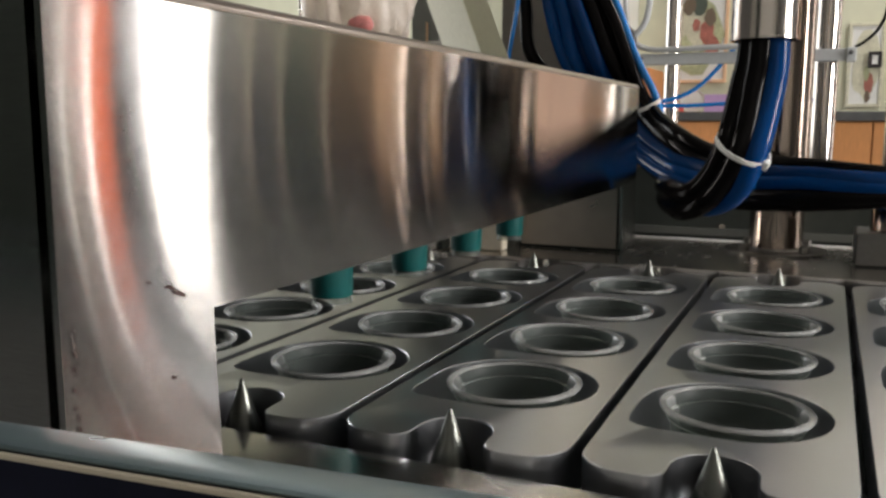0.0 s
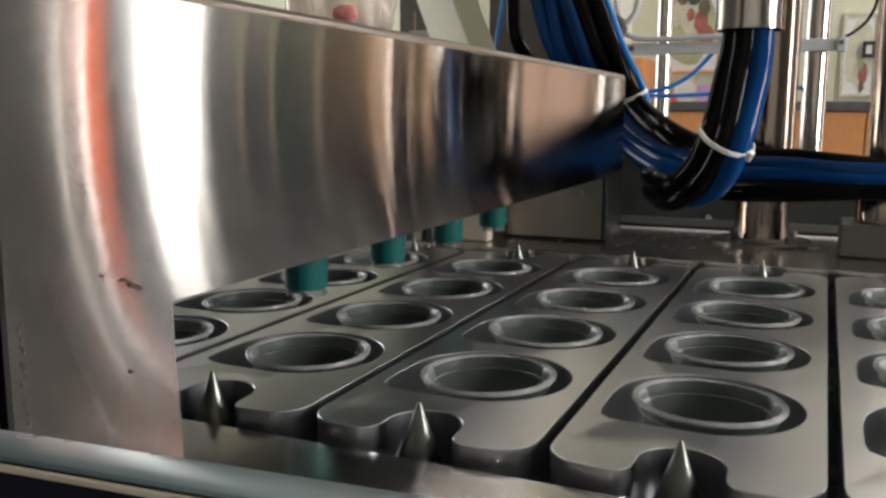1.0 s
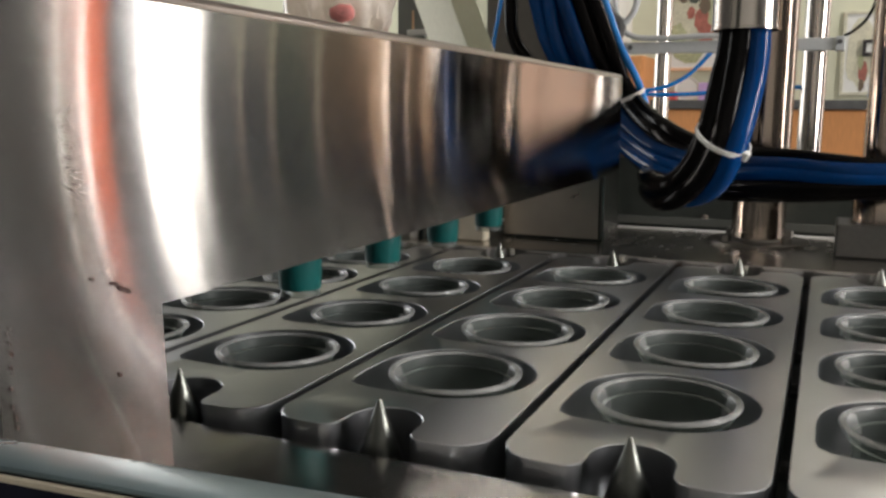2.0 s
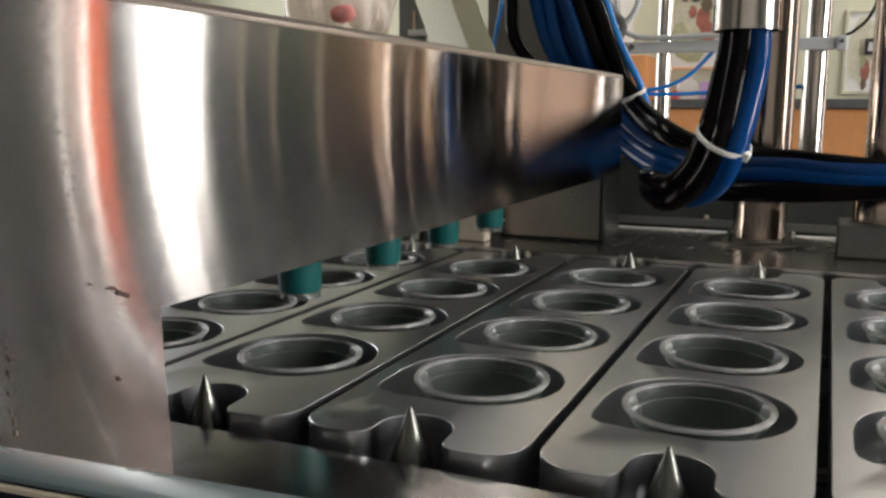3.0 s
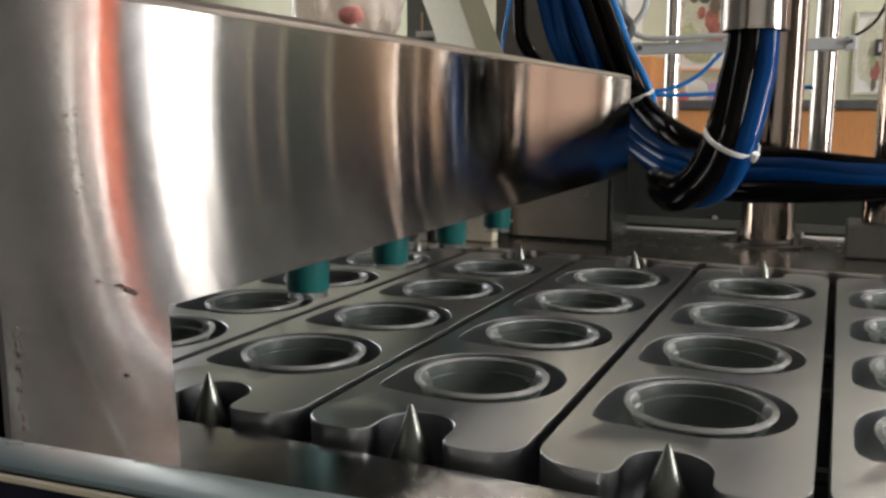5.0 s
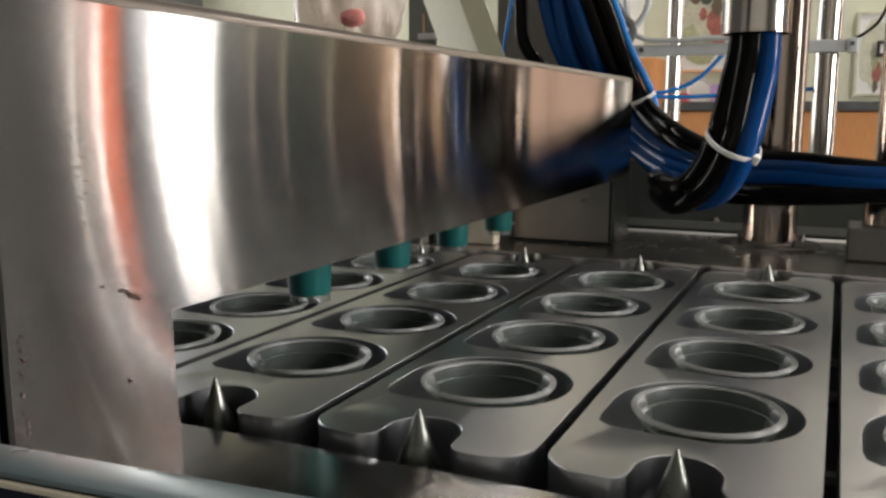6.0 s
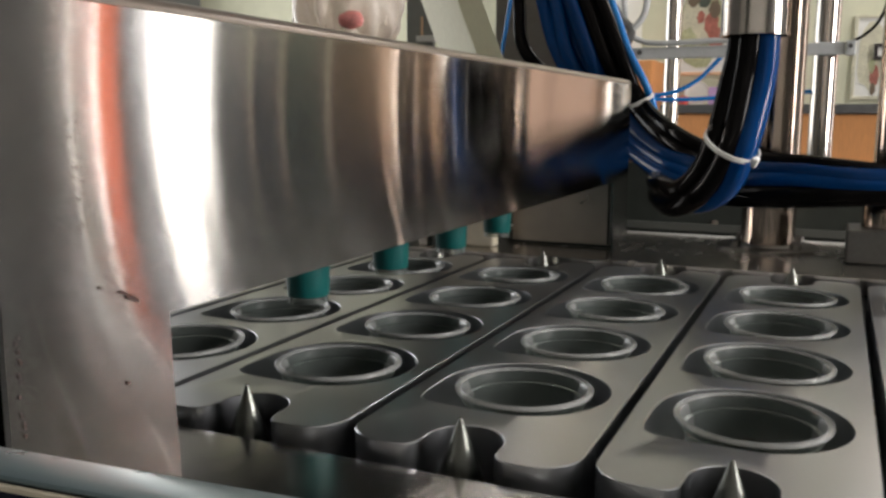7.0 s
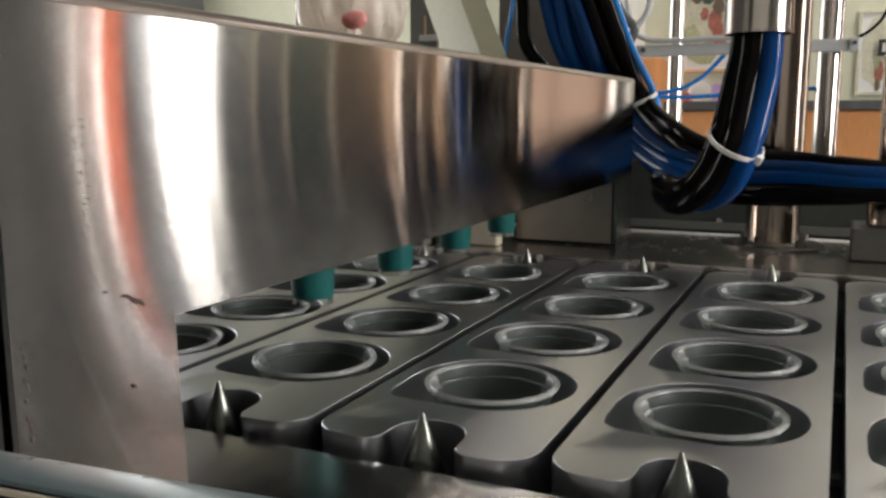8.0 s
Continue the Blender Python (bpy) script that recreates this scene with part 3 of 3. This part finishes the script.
# ---- filling nozzles ----
def nozzle():
    z = base("filling_nozzle", -2 * PITCH, 0, 0.0, "teal plastic filling nozzle with a clear tip", "nozzle", "nozzles under the gantry")
    part("body", lathe([(0, 0.0765), (0.0152, 0.0765), (0.0152, 0.066), (0.0138, 0.065), (0.0128, 0.041), (0.0121, 0.0402), (0, 0.0402)], 32), TEAL, z, smooth=True)
    part("tip", lathe([(0.0119, 0.0400), (0.0123, 0.0372), (0.0126, 0.0362), (0.0115, 0.0360), (0.0110, 0.0400)], 32), CLEAR, z, "clear plastic tip", smooth=True)
    part("collar", lathe([(0.0153, 0.0690), (0.0158, 0.0695), (0.0158, 0.0720), (0.0153, 0.0725)], 32), TEAL, z, smooth=True)
    return z


nz = nozzle()
for j in range(1, 4):
    copy_thing(nz, pose(-2 * PITCH, j * HOLE, 0))

# ---- columns and block ----
def column(x, y, z0, z1, r, label, flange, mat=None):
    c = base("column", x, y, z0, label, "column")
    h = z1 - z0
    part("shaft", lathe([(0, 0), (r, 0), (r, h), (0, h)], 48), mat or POLISHED, c, smooth=True)
    if flange:
        f = part("flange", lathe([(r, 0), (flange, 0), (flange, 0.0028), (flange - 0.001, 0.0036), (r + 0.003, 0.0036), (r + 0.0005, 0.006)], 48), FLANGE, c, smooth=True)
        for k in range(4):
            a = radians(45 + 90 * k)
            part("bolt", lathe([(0.0055, 0.0032), (0.0055, 0.010), (0.0046, 0.011), (0, 0.011)], 6, (flange - 0.010) * math.cos(a), (flange - 0.010) * math.sin(a)), FLANGE, f)
    return c


column(-0.0131, 0.586, 0.004, 1.2, 0.0287, "polished steel column bolted to the deck", 0.0545, COLUMN)
second = column(0.1055, 0.540, 0.0385, 1.2, 0.0195, "polished steel column with a collar standing on a block", 0, COLUMN)
part("collar", lathe([(0.0198, 0.0), (0.0262, 0.0), (0.0262, 0.050), (0.0255, 0.051), (0.0198, 0.051)], 44), COLUMN, second, smooth=True)
panel("bearing_block", 0.066, 0.150, 0.505, 0.575, 0.0045, 0.038, BLOCK, "dark grey steel bearing block under a column", "block")
column(0.021, 1.32, FLOOR, 1.4, 0.0215, "bright polished column of the machine behind", 0)
column(-0.305, 1.62, FLOOR, 1.4, 0.018, "bright polished column of the machine behind", 0)
column(-0.46, 1.10, FLOOR, 1.4, 0.02, "bright polished column of the machine behind", 0)
cr = base("cross_bar", 0, 0, 0, "pale grey painted cross bar between columns", "bar")
part("bar", box(-0.56, 0.0525, 1.285, 1.298, 0.259, 0.281, 0.002), GREYBAR, cr)
part("end_cap", box(0.053, 0.070, 1.282, 1.301, 0.257, 0.283, 0.002), GREYBAR, cr)
part("bolt", tube([(0.061, 1.276, 0.273), (0.061, 1.2815, 0.273)], 0.004, 8), DARKMETAL, cr)
part("bolt", tube([(-0.31, 1.278, 0.271), (-0.31, 1.2845, 0.271)], 0.005, 8), DARKMETAL, cr)

part("cable", tube([(0.066, 1.2915, 0.283), (0.082, 1.29, 0.292), (0.103, 1.29, 0.315), (0.115, 1.29, 0.36), (0.118, 1.29, 0.50)], 0.0028, 8), BLACK, cr, "thin black cable")
part("grey_hose", tube([(-0.345, 1.28, 0.40), (-0.335, 1.28, 0.32), (-0.305, 1.28, 0.292), (-0.25, 1.278, 0.287), (-0.17, 1.278, 0.289), (-0.05, 1.278, 0.288)], 0.0055, 10), GREYBAR, cr)
part("clamp", tube([(-0.37, 1.27, 0.375), (-0.345, 1.27, 0.335), (-0.325, 1.27, 0.312), (-0.335, 1.27, 0.283)], 0.0085, 8), DARKMETAL, cr)
part("clamp", tube([(-0.325, 1.27, 0.312), (-0.300, 1.27, 0.345), (-0.292, 1.27, 0.42)], 0.0065, 8), GREYBAR, cr)

# steel sleeve out of which the tubing hangs
sl = base("tubing_sleeve", -0.0262, 0.4425, 0.2244, "bright steel sleeve round hanging tubing", "sleeve")
part("pipe", lathe([(0.0295, 0.0), (0.0312, 0.0), (0.0312, 0.9), (0.0295, 0.9), (0.0295, 0.0)], 44), POLISHED, sl, smooth=True)
part("lip", lathe([(0.0313, 0.0), (0.0320, 0.0005), (0.0320, 0.002), (0.0313, 0.0025)], 44), POLISHED, sl, smooth=True)

# ---- tubing ----
A_LOW = [(-0.349, 0.66, 0.333), (-0.3444, 0.66, 0.2902), (-0.3317, 0.66, 0.2323), (-0.2706, 0.64, 0.1663), (-0.1872, 0.605, 0.0980), (-0.1154, 0.49, 0.0700), (-0.0582, 0.455, 0.0654), (-0.0043, 0.45, 0.0670), (0.0461, 0.45, 0.0703), (0.1259, 0.45, 0.0790), (0.30, 0.46, 0.09)]
A_HIGH = [(-0.2476, 0.66, 0.3269), (-0.2261, 0.66, 0.2848), (-0.1931, 0.64, 0.2207), (-0.1602, 0.605, 0.1687), (-0.1111, 0.52, 0.1352), (-0.0632, 0.475, 0.1169), (-0.018, 0.455, 0.1129), (0.0282, 0.45, 0.1108), (0.0676, 0.45, 0.1044), (0.1237, 0.45, 0.1008), (0.30, 0.46, 0.11)]
B_IN = [(-0.0440, 0.42, 0.30), (-0.0476, 0.42, 0.2194), (-0.0534, 0.42, 0.1833), (-0.0631, 0.425, 0.1357), (-0.0824, 0.44, 0.1032), (-0.1033, 0.46, 0.0857), (-0.1236, 0.5, 0.0885), (-0.134, 0.56, 0.084), (-0.100, 0.59, 0.076)]
B_OUT = [(-0.0120, 0.42, 0.30), (-0.0055, 0.42, 0.2181), (-0.0086, 0.42, 0.1725), (-0.0197, 0.425, 0.1151), (-0.0354, 0.44, 0.0743), (-0.0642, 0.455, 0.0543), (-0.1024, 0.49, 0.0503), (-0.130, 0.56, 0.060), (-0.100, 0.59, 0.056)]


def set_back(p, share):
    """A point moved away from the machine's opening by a share of its distance."""
    o = Vector((0.0525, -0.4473, 0.1487))
    return tuple(o + (Vector(p) - o) * (1 + share))


B_IN, B_OUT = [[set_back(p, 0.026 * min(max((p[2] - 0.12) / 0.05, 0), 1) if p[1] < 0.5 else 0) for p in line] for line in (B_IN, B_OUT)]
A_LOW, A_HIGH = [[set_back(p, (0, 0, 0, 0.035, 0.05, 0.07, 0.05, 0.02, 0, 0, 0)[k]) for k, p in enumerate(line)] for line in (A_LOW, A_HIGH)]


def bundle(low, high, strands, r, stages, label):
    """Strands between two border lines: shares across and depths at three stages of the way, and the tubing."""
    b = base("tubing_bundle", *low[5], label, "tubing")
    o = Vector(low[5])
    first, middle, last = stages
    for i, (shares, depths, mat) in enumerate(strands):
        pts = []
        for k, (a, c) in enumerate(zip(low, high)):
            f, n = (min(max((k - first) / (middle - first), 0), 1), 0) if k < middle else (min((k - middle) / (last - middle), 1), 1)
            u = shares[n] + (shares[n + 1] - shares[n]) * f
            deep = depths[n] + (depths[n + 1] - depths[n]) * f
            pts.append(Vector(a).lerp(Vector(c), u + 0.02 * math.sin(1.7 * k + 2.3 * i)) + Vector((0, deep, 0)) - o)
        part("tube", tube(pts, r * (0.94 + 0.12 * ((i * 0.37) % 1)), 14), mat, b, smooth=True)
    return b


bundle(A_LOW, A_HIGH, [((0.97, 0.97, 0.90), (0.002, 0.0, 0.004), BLACK), ((0.83, 0.81, 0.80), (0, -0.002, 0.014), BLACK), ((0.66, 0.62, 0.71), (-0.005, -0.005, -0.004), BLUE),
                       ((0.48, 0.44, 0.55), (-0.004, -0.004, -0.005), BLUE), ((0.36, 0.29, 0.40), (0, -0.003, 0.003), BLUE), ((0.40, 0.28, 0.22), (0.010, 0.014, -0.002), BLACK),
                       ((0.05, 0.20, 0.07), (0, 0.020, 0.0), BLACK), ((0.54, 0.52, 0.30), (0.012, 0.012, 0.013), BLUE), ((0.46, 0.72, 0.46), (0.012, 0.014, 0.013), BLACK), ((0.75, 0.88, 0.62), (0.012, 0.014, 0.012), BLACK),
                       ((0.80, 0.36, 0.14), (0.014, 0.018, 0.014), BLACK), ((0.68, 0.60, 0.54), (0.014, 0.016, 0.016), BLACK), ((0.90, 0.78, 0.74), (0.014, 0.014, 0.016), BLACK)],
       0.0092, (2, 4, 7), "bundle of blue and black pneumatic tubing")
bundle(B_IN, B_OUT, [((0.22, 0.26, 0.30), (0.002, 0.002, 0.0), BLACK), ((0.51, 0.54, 0.85), (-0.007, -0.010, -0.006), BLACK), ((0.83, 0.80, 0.50), (-0.004, -0.002, 0.022), BLUE), ((0.66, 0.60, 0.60), (0.010, 0.010, 0.006), BLACK)],
       0.0115, (3, 4.5, 6), "bundle of black and blue tubing hanging in a loop")
th = base("air_tube", -0.16, 0.6, 0.17, "thin bright blue air tube", "tube")
part("tube", tube([(-0.092, 0.09, 0.17), (-0.063, 0.075, 0.128), (-0.031, 0.05, 0.060), (-0.004, 0.05, 0.008), (0.004, 0.075, -0.04), (0.002, 0.085, -0.09)], 0.0048, 10), SKYBLUE, th, smooth=True)
th = base("air_tube", -0.3, 0.70, 0.27, "thin bright blue air tube hanging by the post", "tube")
part("tube", tube([(-0.044, -0.05, 0.06), (-0.048, -0.05, 0.02), (-0.058, -0.05, -0.04), (-0.062, -0.05, -0.10)], 0.0028, 10), SKYBLUE, th, smooth=True)
th = base("air_tube", -0.2, 1.33, 0.22, "slack blue air tube behind the column", "tube")
part("tube", tube([(-0.17, 0, -0.022), (-0.12, 0, -0.030), (-0.06, 0, -0.026), (-0.01, 0, -0.004), (0.03, 0, 0.035), (0.07, 0, 0.085), (0.12, 0, 0.13), (0.21, -0.005, 0.15)], 0.0042, 10), SKYBLUE, th, smooth=True)
th = base("air_tube", -0.2, 1.33, 0.196, "slack blue air tube behind the column", "tube")
part("tube", tube([(-0.17, 0, 0.0), (-0.10, 0, -0.012), (-0.03, 0, -0.014), (0.05, 0, -0.01), (0.21, -0.005, 0.0)], 0.0040, 10), SKYBLUE, th, smooth=True)


def cable_tie(x, y, z, rx, ry, rz, a, b, knob):
    t = base("cable_tie", x, y, z, "white nylon cable tie round the tubing", "cable tie", "cable ties")
    t.matrix_world = pose(x, y, z, rx, ry, rz)
    bm = bmesh.new()
    n, rings = 40, []
    for i in range(n):
        c, s_ = math.cos(2 * math.pi * i / n), math.sin(2 * math.pi * i / n)
        rings.append([bm.verts.new((k * a * c, k * b * s_, h)) for k, h in ((1, -0.0022), (1.05, -0.0022), (1.05, 0.0022), (1, 0.0022))])
    for i in range(n):
        p, q = rings[i], rings[(i + 1) % n]
        for k in range(4):
            bm.faces.new((p[k], p[(k + 1) % 4], q[(k + 1) % 4], q[k]))
    part("strap", bm, TIE, t, smooth=True)
    kx, ky = a * math.cos(radians(knob)), b * math.sin(radians(knob))
    part("lock", box(kx - 0.003, kx + 0.005, ky - 0.004, ky + 0.004, -0.0045, 0.0045, 0.0012), TIE, t)


cable_tie(-0.0399, 0.428, 0.1234, 24, 28, 0, 0.0265, 0.024, -20)
cable_tie(-0.184, 0.649, 0.1665, 14, -20, 0, 0.0262, 0.026, 100)

# ---- what stands behind the gantry ----
panel("guide_post", -0.372, -0.2915, 0.452, 0.470, 0.0045, 0.17, PALE, "pale cream guide post on the deck", "post")
gp = base("upright_plate", -0.545, 0.81, 0.0, "dark grey upright plate with a white bracket", "plate")
part("plate", box(-0.030, 0.016, -0.004, 0.004, -0.9, 0.6, 0.001), MIDGREY, gp)
part("bracket", box(-0.006, 0.040, -0.022, -0.0045, 0.262, 0.271, 0.001), WHITE, gp, "white bracket")
part("bracket_pin", tube([(0.0, -0.012, 0.271), (0.0, -0.012, 0.300)], 0.002, 8), TANWOOD, gp)
panel("machine_post", -0.392, -0.285, 0.715, 0.80, FLOOR, 1.2, POSTGREY, "dark grey upright post carrying tubing", "post")
fs = base("film_strip", -0.399, 0.60, 0.255, "cream paper strip folded lengthwise", "paper strip")


def ribbon(pts, w, dy):
    bm = bmesh.new()
    prev = None
    for x, z in pts:
        cur = [bm.verts.new((x, 0, z)), bm.verts.new((x + w, dy, z)), bm.verts.new((x + w, dy + 0.001, z)), bm.verts.new((x, 0.001, z))]
        if prev:
            for k in range(4):
                bm.faces.new((prev[k], prev[(k + 1) % 4], cur[(k + 1) % 4], cur[k]))
        prev = cur
    return bm


curve_pts = [(-0.066 - 0.017 * (1 - k / 12) ** 1.3 + 0.0525 * (k / 12) ** 1.4, 0.14 - 0.1925 * k / 12) for k in range(13)]
part("front_fold", ribbon(curve_pts, 0.039, 0.030), PAPER, fs, smooth=True)
part("rear_fold", ribbon([(x + 0.0392, z) for x, z in curve_pts], 0.037, -0.010), PAPER_SHADE, fs, smooth=True).location = (0, 0.0305, 0)

bg = base("plastic_bag", -0.482, 0.47, 0.20, "crumpled clear plastic bag with red print", "bag")
shelf = base("bag_shelf", -0.47, 0.47, 0.0045, "small steel shelf carrying a plastic bag", "shelf")
part("top", box(-0.11, 0.11, -0.04, 0.07, 0.188, 0.194, 0.001), DECK, shelf)
for x in (-0.1, 0.1):
    for y in (-0.03, 0.06):
        part("leg", box(x - 0.005, x + 0.005, y - 0.005, y + 0.005, 0, 0.1875), DECK, shelf)
bm = bmesh.new()
bmesh.ops.create_icosphere(bm, subdivisions=5, radius=1)
for v in bm.verts:
    k = noise.noise(Vector((v.co.x * 5, v.co.y * 3, v.co.z * 1.2))) * 0.16 + abs(noise.noise(Vector((v.co.x * 12, v.co.y * 8, v.co.z * 4)))) * 0.09 + noise.noise(Vector((v.co.x * 30, v.co.y * 20, v.co.z * 9))) * 0.03
    v.co = Vector((v.co.x * 0.072, v.co.y * 0.05, v.co.z * 0.11)) * (1 + k) + Vector((0, 0, 0.115))
part("film", bm, BAG, bg, smooth=True)
bm = bmesh.new()
bmesh.ops.create_icosphere(bm, subdivisions=3, radius=1)
for v in bm.verts:
    v.co = Vector((v.co.x * 0.017, v.co.y * 0.006, v.co.z * 0.010)) * (1 + 0.2 * noise.noise(v.co * 1.5)) + Vector((0.030, -0.047, 0.055))
part("print", bm, SOFTRED, bg, "red print seen through the film", smooth=True)
for k in range(5):
    x = -0.66 + 0.022 * k
    rod = base("rack_rod", x, 0.62, 0.0045, "thin bright upright rack rod", "rod", "rack rods")
    part("rod", lathe([(0, 0), (0.0022, 0), (0.0022, 0.6), (0, 0.6)], 10), POLISHED, rod, smooth=True)


# ---- trays and cups ----
def pocket(cy):
    """A pocket rounded at one end and cut flat, with broken corners, at the other."""
    return arc(0.0, cy, 0.0472, -80, 168, 34) + [(-0.0478, cy - 0.004), (-0.0478, cy - 0.030), (-0.0462, cy - 0.0385), (-0.0405, cy - 0.0435), (-0.030, cy - 0.0452), (-0.010, cy - 0.0462)]


NEAR, FAR, HALF, EAST = -0.1050, 0.418, 0.0572, 0.0567


def tray_outline():
    """A long plate with round corners and a notch in the middle of each end."""
    def end(y, s):
        # from the +x corner to the -x corner, s = 1 at the far end
        out = [(EAST - 0.020 + 0.020 * math.cos(radians(a)), y - s * 0.020 + s * 0.020 * math.sin(radians(a))) for a in range(0, 91, 15)]
        out += [(0.027, y), (0.0225, y - s * 0.0015), (0.0195, y - s * 0.006), (0.0188, y - s * 0.012)]
        out += [(0.0188 * math.cos(radians(a)), y - s * 0.0165 - s * 0.0200 * math.sin(radians(a))) for a in range(10, 171, 16)]
        out += [(-0.0188, y - s * 0.012), (-0.0195, y - s * 0.006), (-0.0225, y - s * 0.0015), (-0.027, y)]
        out += [(-HALF + 0.020 - 0.020 * math.sin(radians(a)), y - s * 0.020 + s * 0.020 * math.cos(radians(a))) for a in range(0, 91, 15)]
        return out
    return end(FAR, 1) + end(NEAR, -1)[::-1]


def tray():
    t = base("cup_tray", 0, 0, 0, "machined aluminium tray with four cup pockets", "tray", "trays of the conveyor")
    part("plate", plate(tray_outline(), [pocket(j * HOLE)[::-1] for j in range(4)], -0.028, 0.0), TRAY, t, smooth=True)
    for j in range(4):
        ring = plate([(0.052 * math.cos(2 * math.pi * i / 40), j * HOLE + 0.052 * math.sin(2 * math.pi * i / 40)) for i in range(40)],
                     [[(0.0345 * math.cos(-2 * math.pi * i / 40), j * HOLE + 0.0345 * math.sin(-2 * math.pi * i / 40)) for i in range(40)]], -0.034, -0.0285, 0)
        part("cup_seat", ring, SEAT, t)
    for y in (NEAR + 0.0125, FAR - 0.0125):
        c = part("pin", lathe([(0, 0.0125), (0.0008, 0.0122), (0.0113, -0.018), (0.0113, -0.030), (0, -0.030)], 28, 0, y), PIN, t, "turned steel pin with a conical point", smooth=True)
        part("pin_plate", box(-0.022, 0.022, y - 0.011, y + 0.011, -0.040, -0.0305, 0.001), DARKMETAL, c)
    return t


def cup():
    c = base("plastic_cup", 0, 0, 0, "empty clear plastic cup sitting in a tray pocket", "cup", "cups in the trays")
    part("wall", lathe([(0.0351, -0.0003), (0.0343, -0.002), (0.0338, -0.006), (0.0322, -0.007), (0.0285, -0.052), (0.0270, -0.054), (0, -0.053), (0, -0.0536), (0.0275, -0.0546), (0.0290, -0.052), (0.0328, -0.0068), (0.0346, -0.0068), (0.0352, -0.0022), (0.0372, -0.0007)], 48), CLEAR, c, smooth=True)
    part("rim", lathe([(0.0350, 0.0000), (0.0352, 0.0006), (0.0356, 0.0009), (0.0360, 0.0006), (0.0363, -0.0001), (0.0371, -0.0002), (0.0375, 0.0004), (0.0379, 0.0009), (0.0384, 0.0006), (0.0386, -0.0002), (0.0384, -0.0010), (0.0378, -0.0012), (0.0372, -0.0008), (0.0356, -0.0007), (0.0350, 0.0000)], 56), RIM, c, "frosted rolled rim", smooth=True)
    part("ridge", lathe([(0.0341, -0.0060), (0.0325, -0.0064), (0.0325, -0.0070), (0.0341, -0.0068)], 48), CLEAR, c, "faint inner step", smooth=True)
    return c


first_tray, first_cup = tray(), cup()
movers = []
for k in range(-8, 3):
    t = first_tray if k == -8 else copy_thing(first_tray, pose(0, 0, 0))
    movers.append((t, Matrix.Translation((k * PITCH, 0, 0))))
    for j in range(4):
        c = first_cup if k == -8 and j == 0 else copy_thing(first_cup, pose(0, 0, 0))
        movers.append((c, pose(k * PITCH + random.uniform(-0.0008, 0.0008), j * HOLE + random.uniform(-0.0008, 0.0008), random.uniform(-0.0005, 0.001),
                               random.uniform(-1.3, 1.3), random.uniform(-1.5, 1.5), random.uniform(0, 360))))


# ---- what moves ----
STARTS, STROKE = (0.93, 3.73, 6.51), 1.51


def advance(t):
    """How far the conveyor has gone: one pitch at each index of the drive."""
    total = 0.0
    for s0 in STARTS:
        u = min(max((t - s0) / STROKE, 0), 1)
        total += PITCH * (u - math.sin(2 * math.pi * u) / (2 * math.pi))
    return total


def motions():
    times = [i / 10 for i in range(81)]
    for ob, m in movers:
        walk(ob, [(t, Matrix.Translation((advance(t), 0, 0)) @ m) for t in times])


motions()
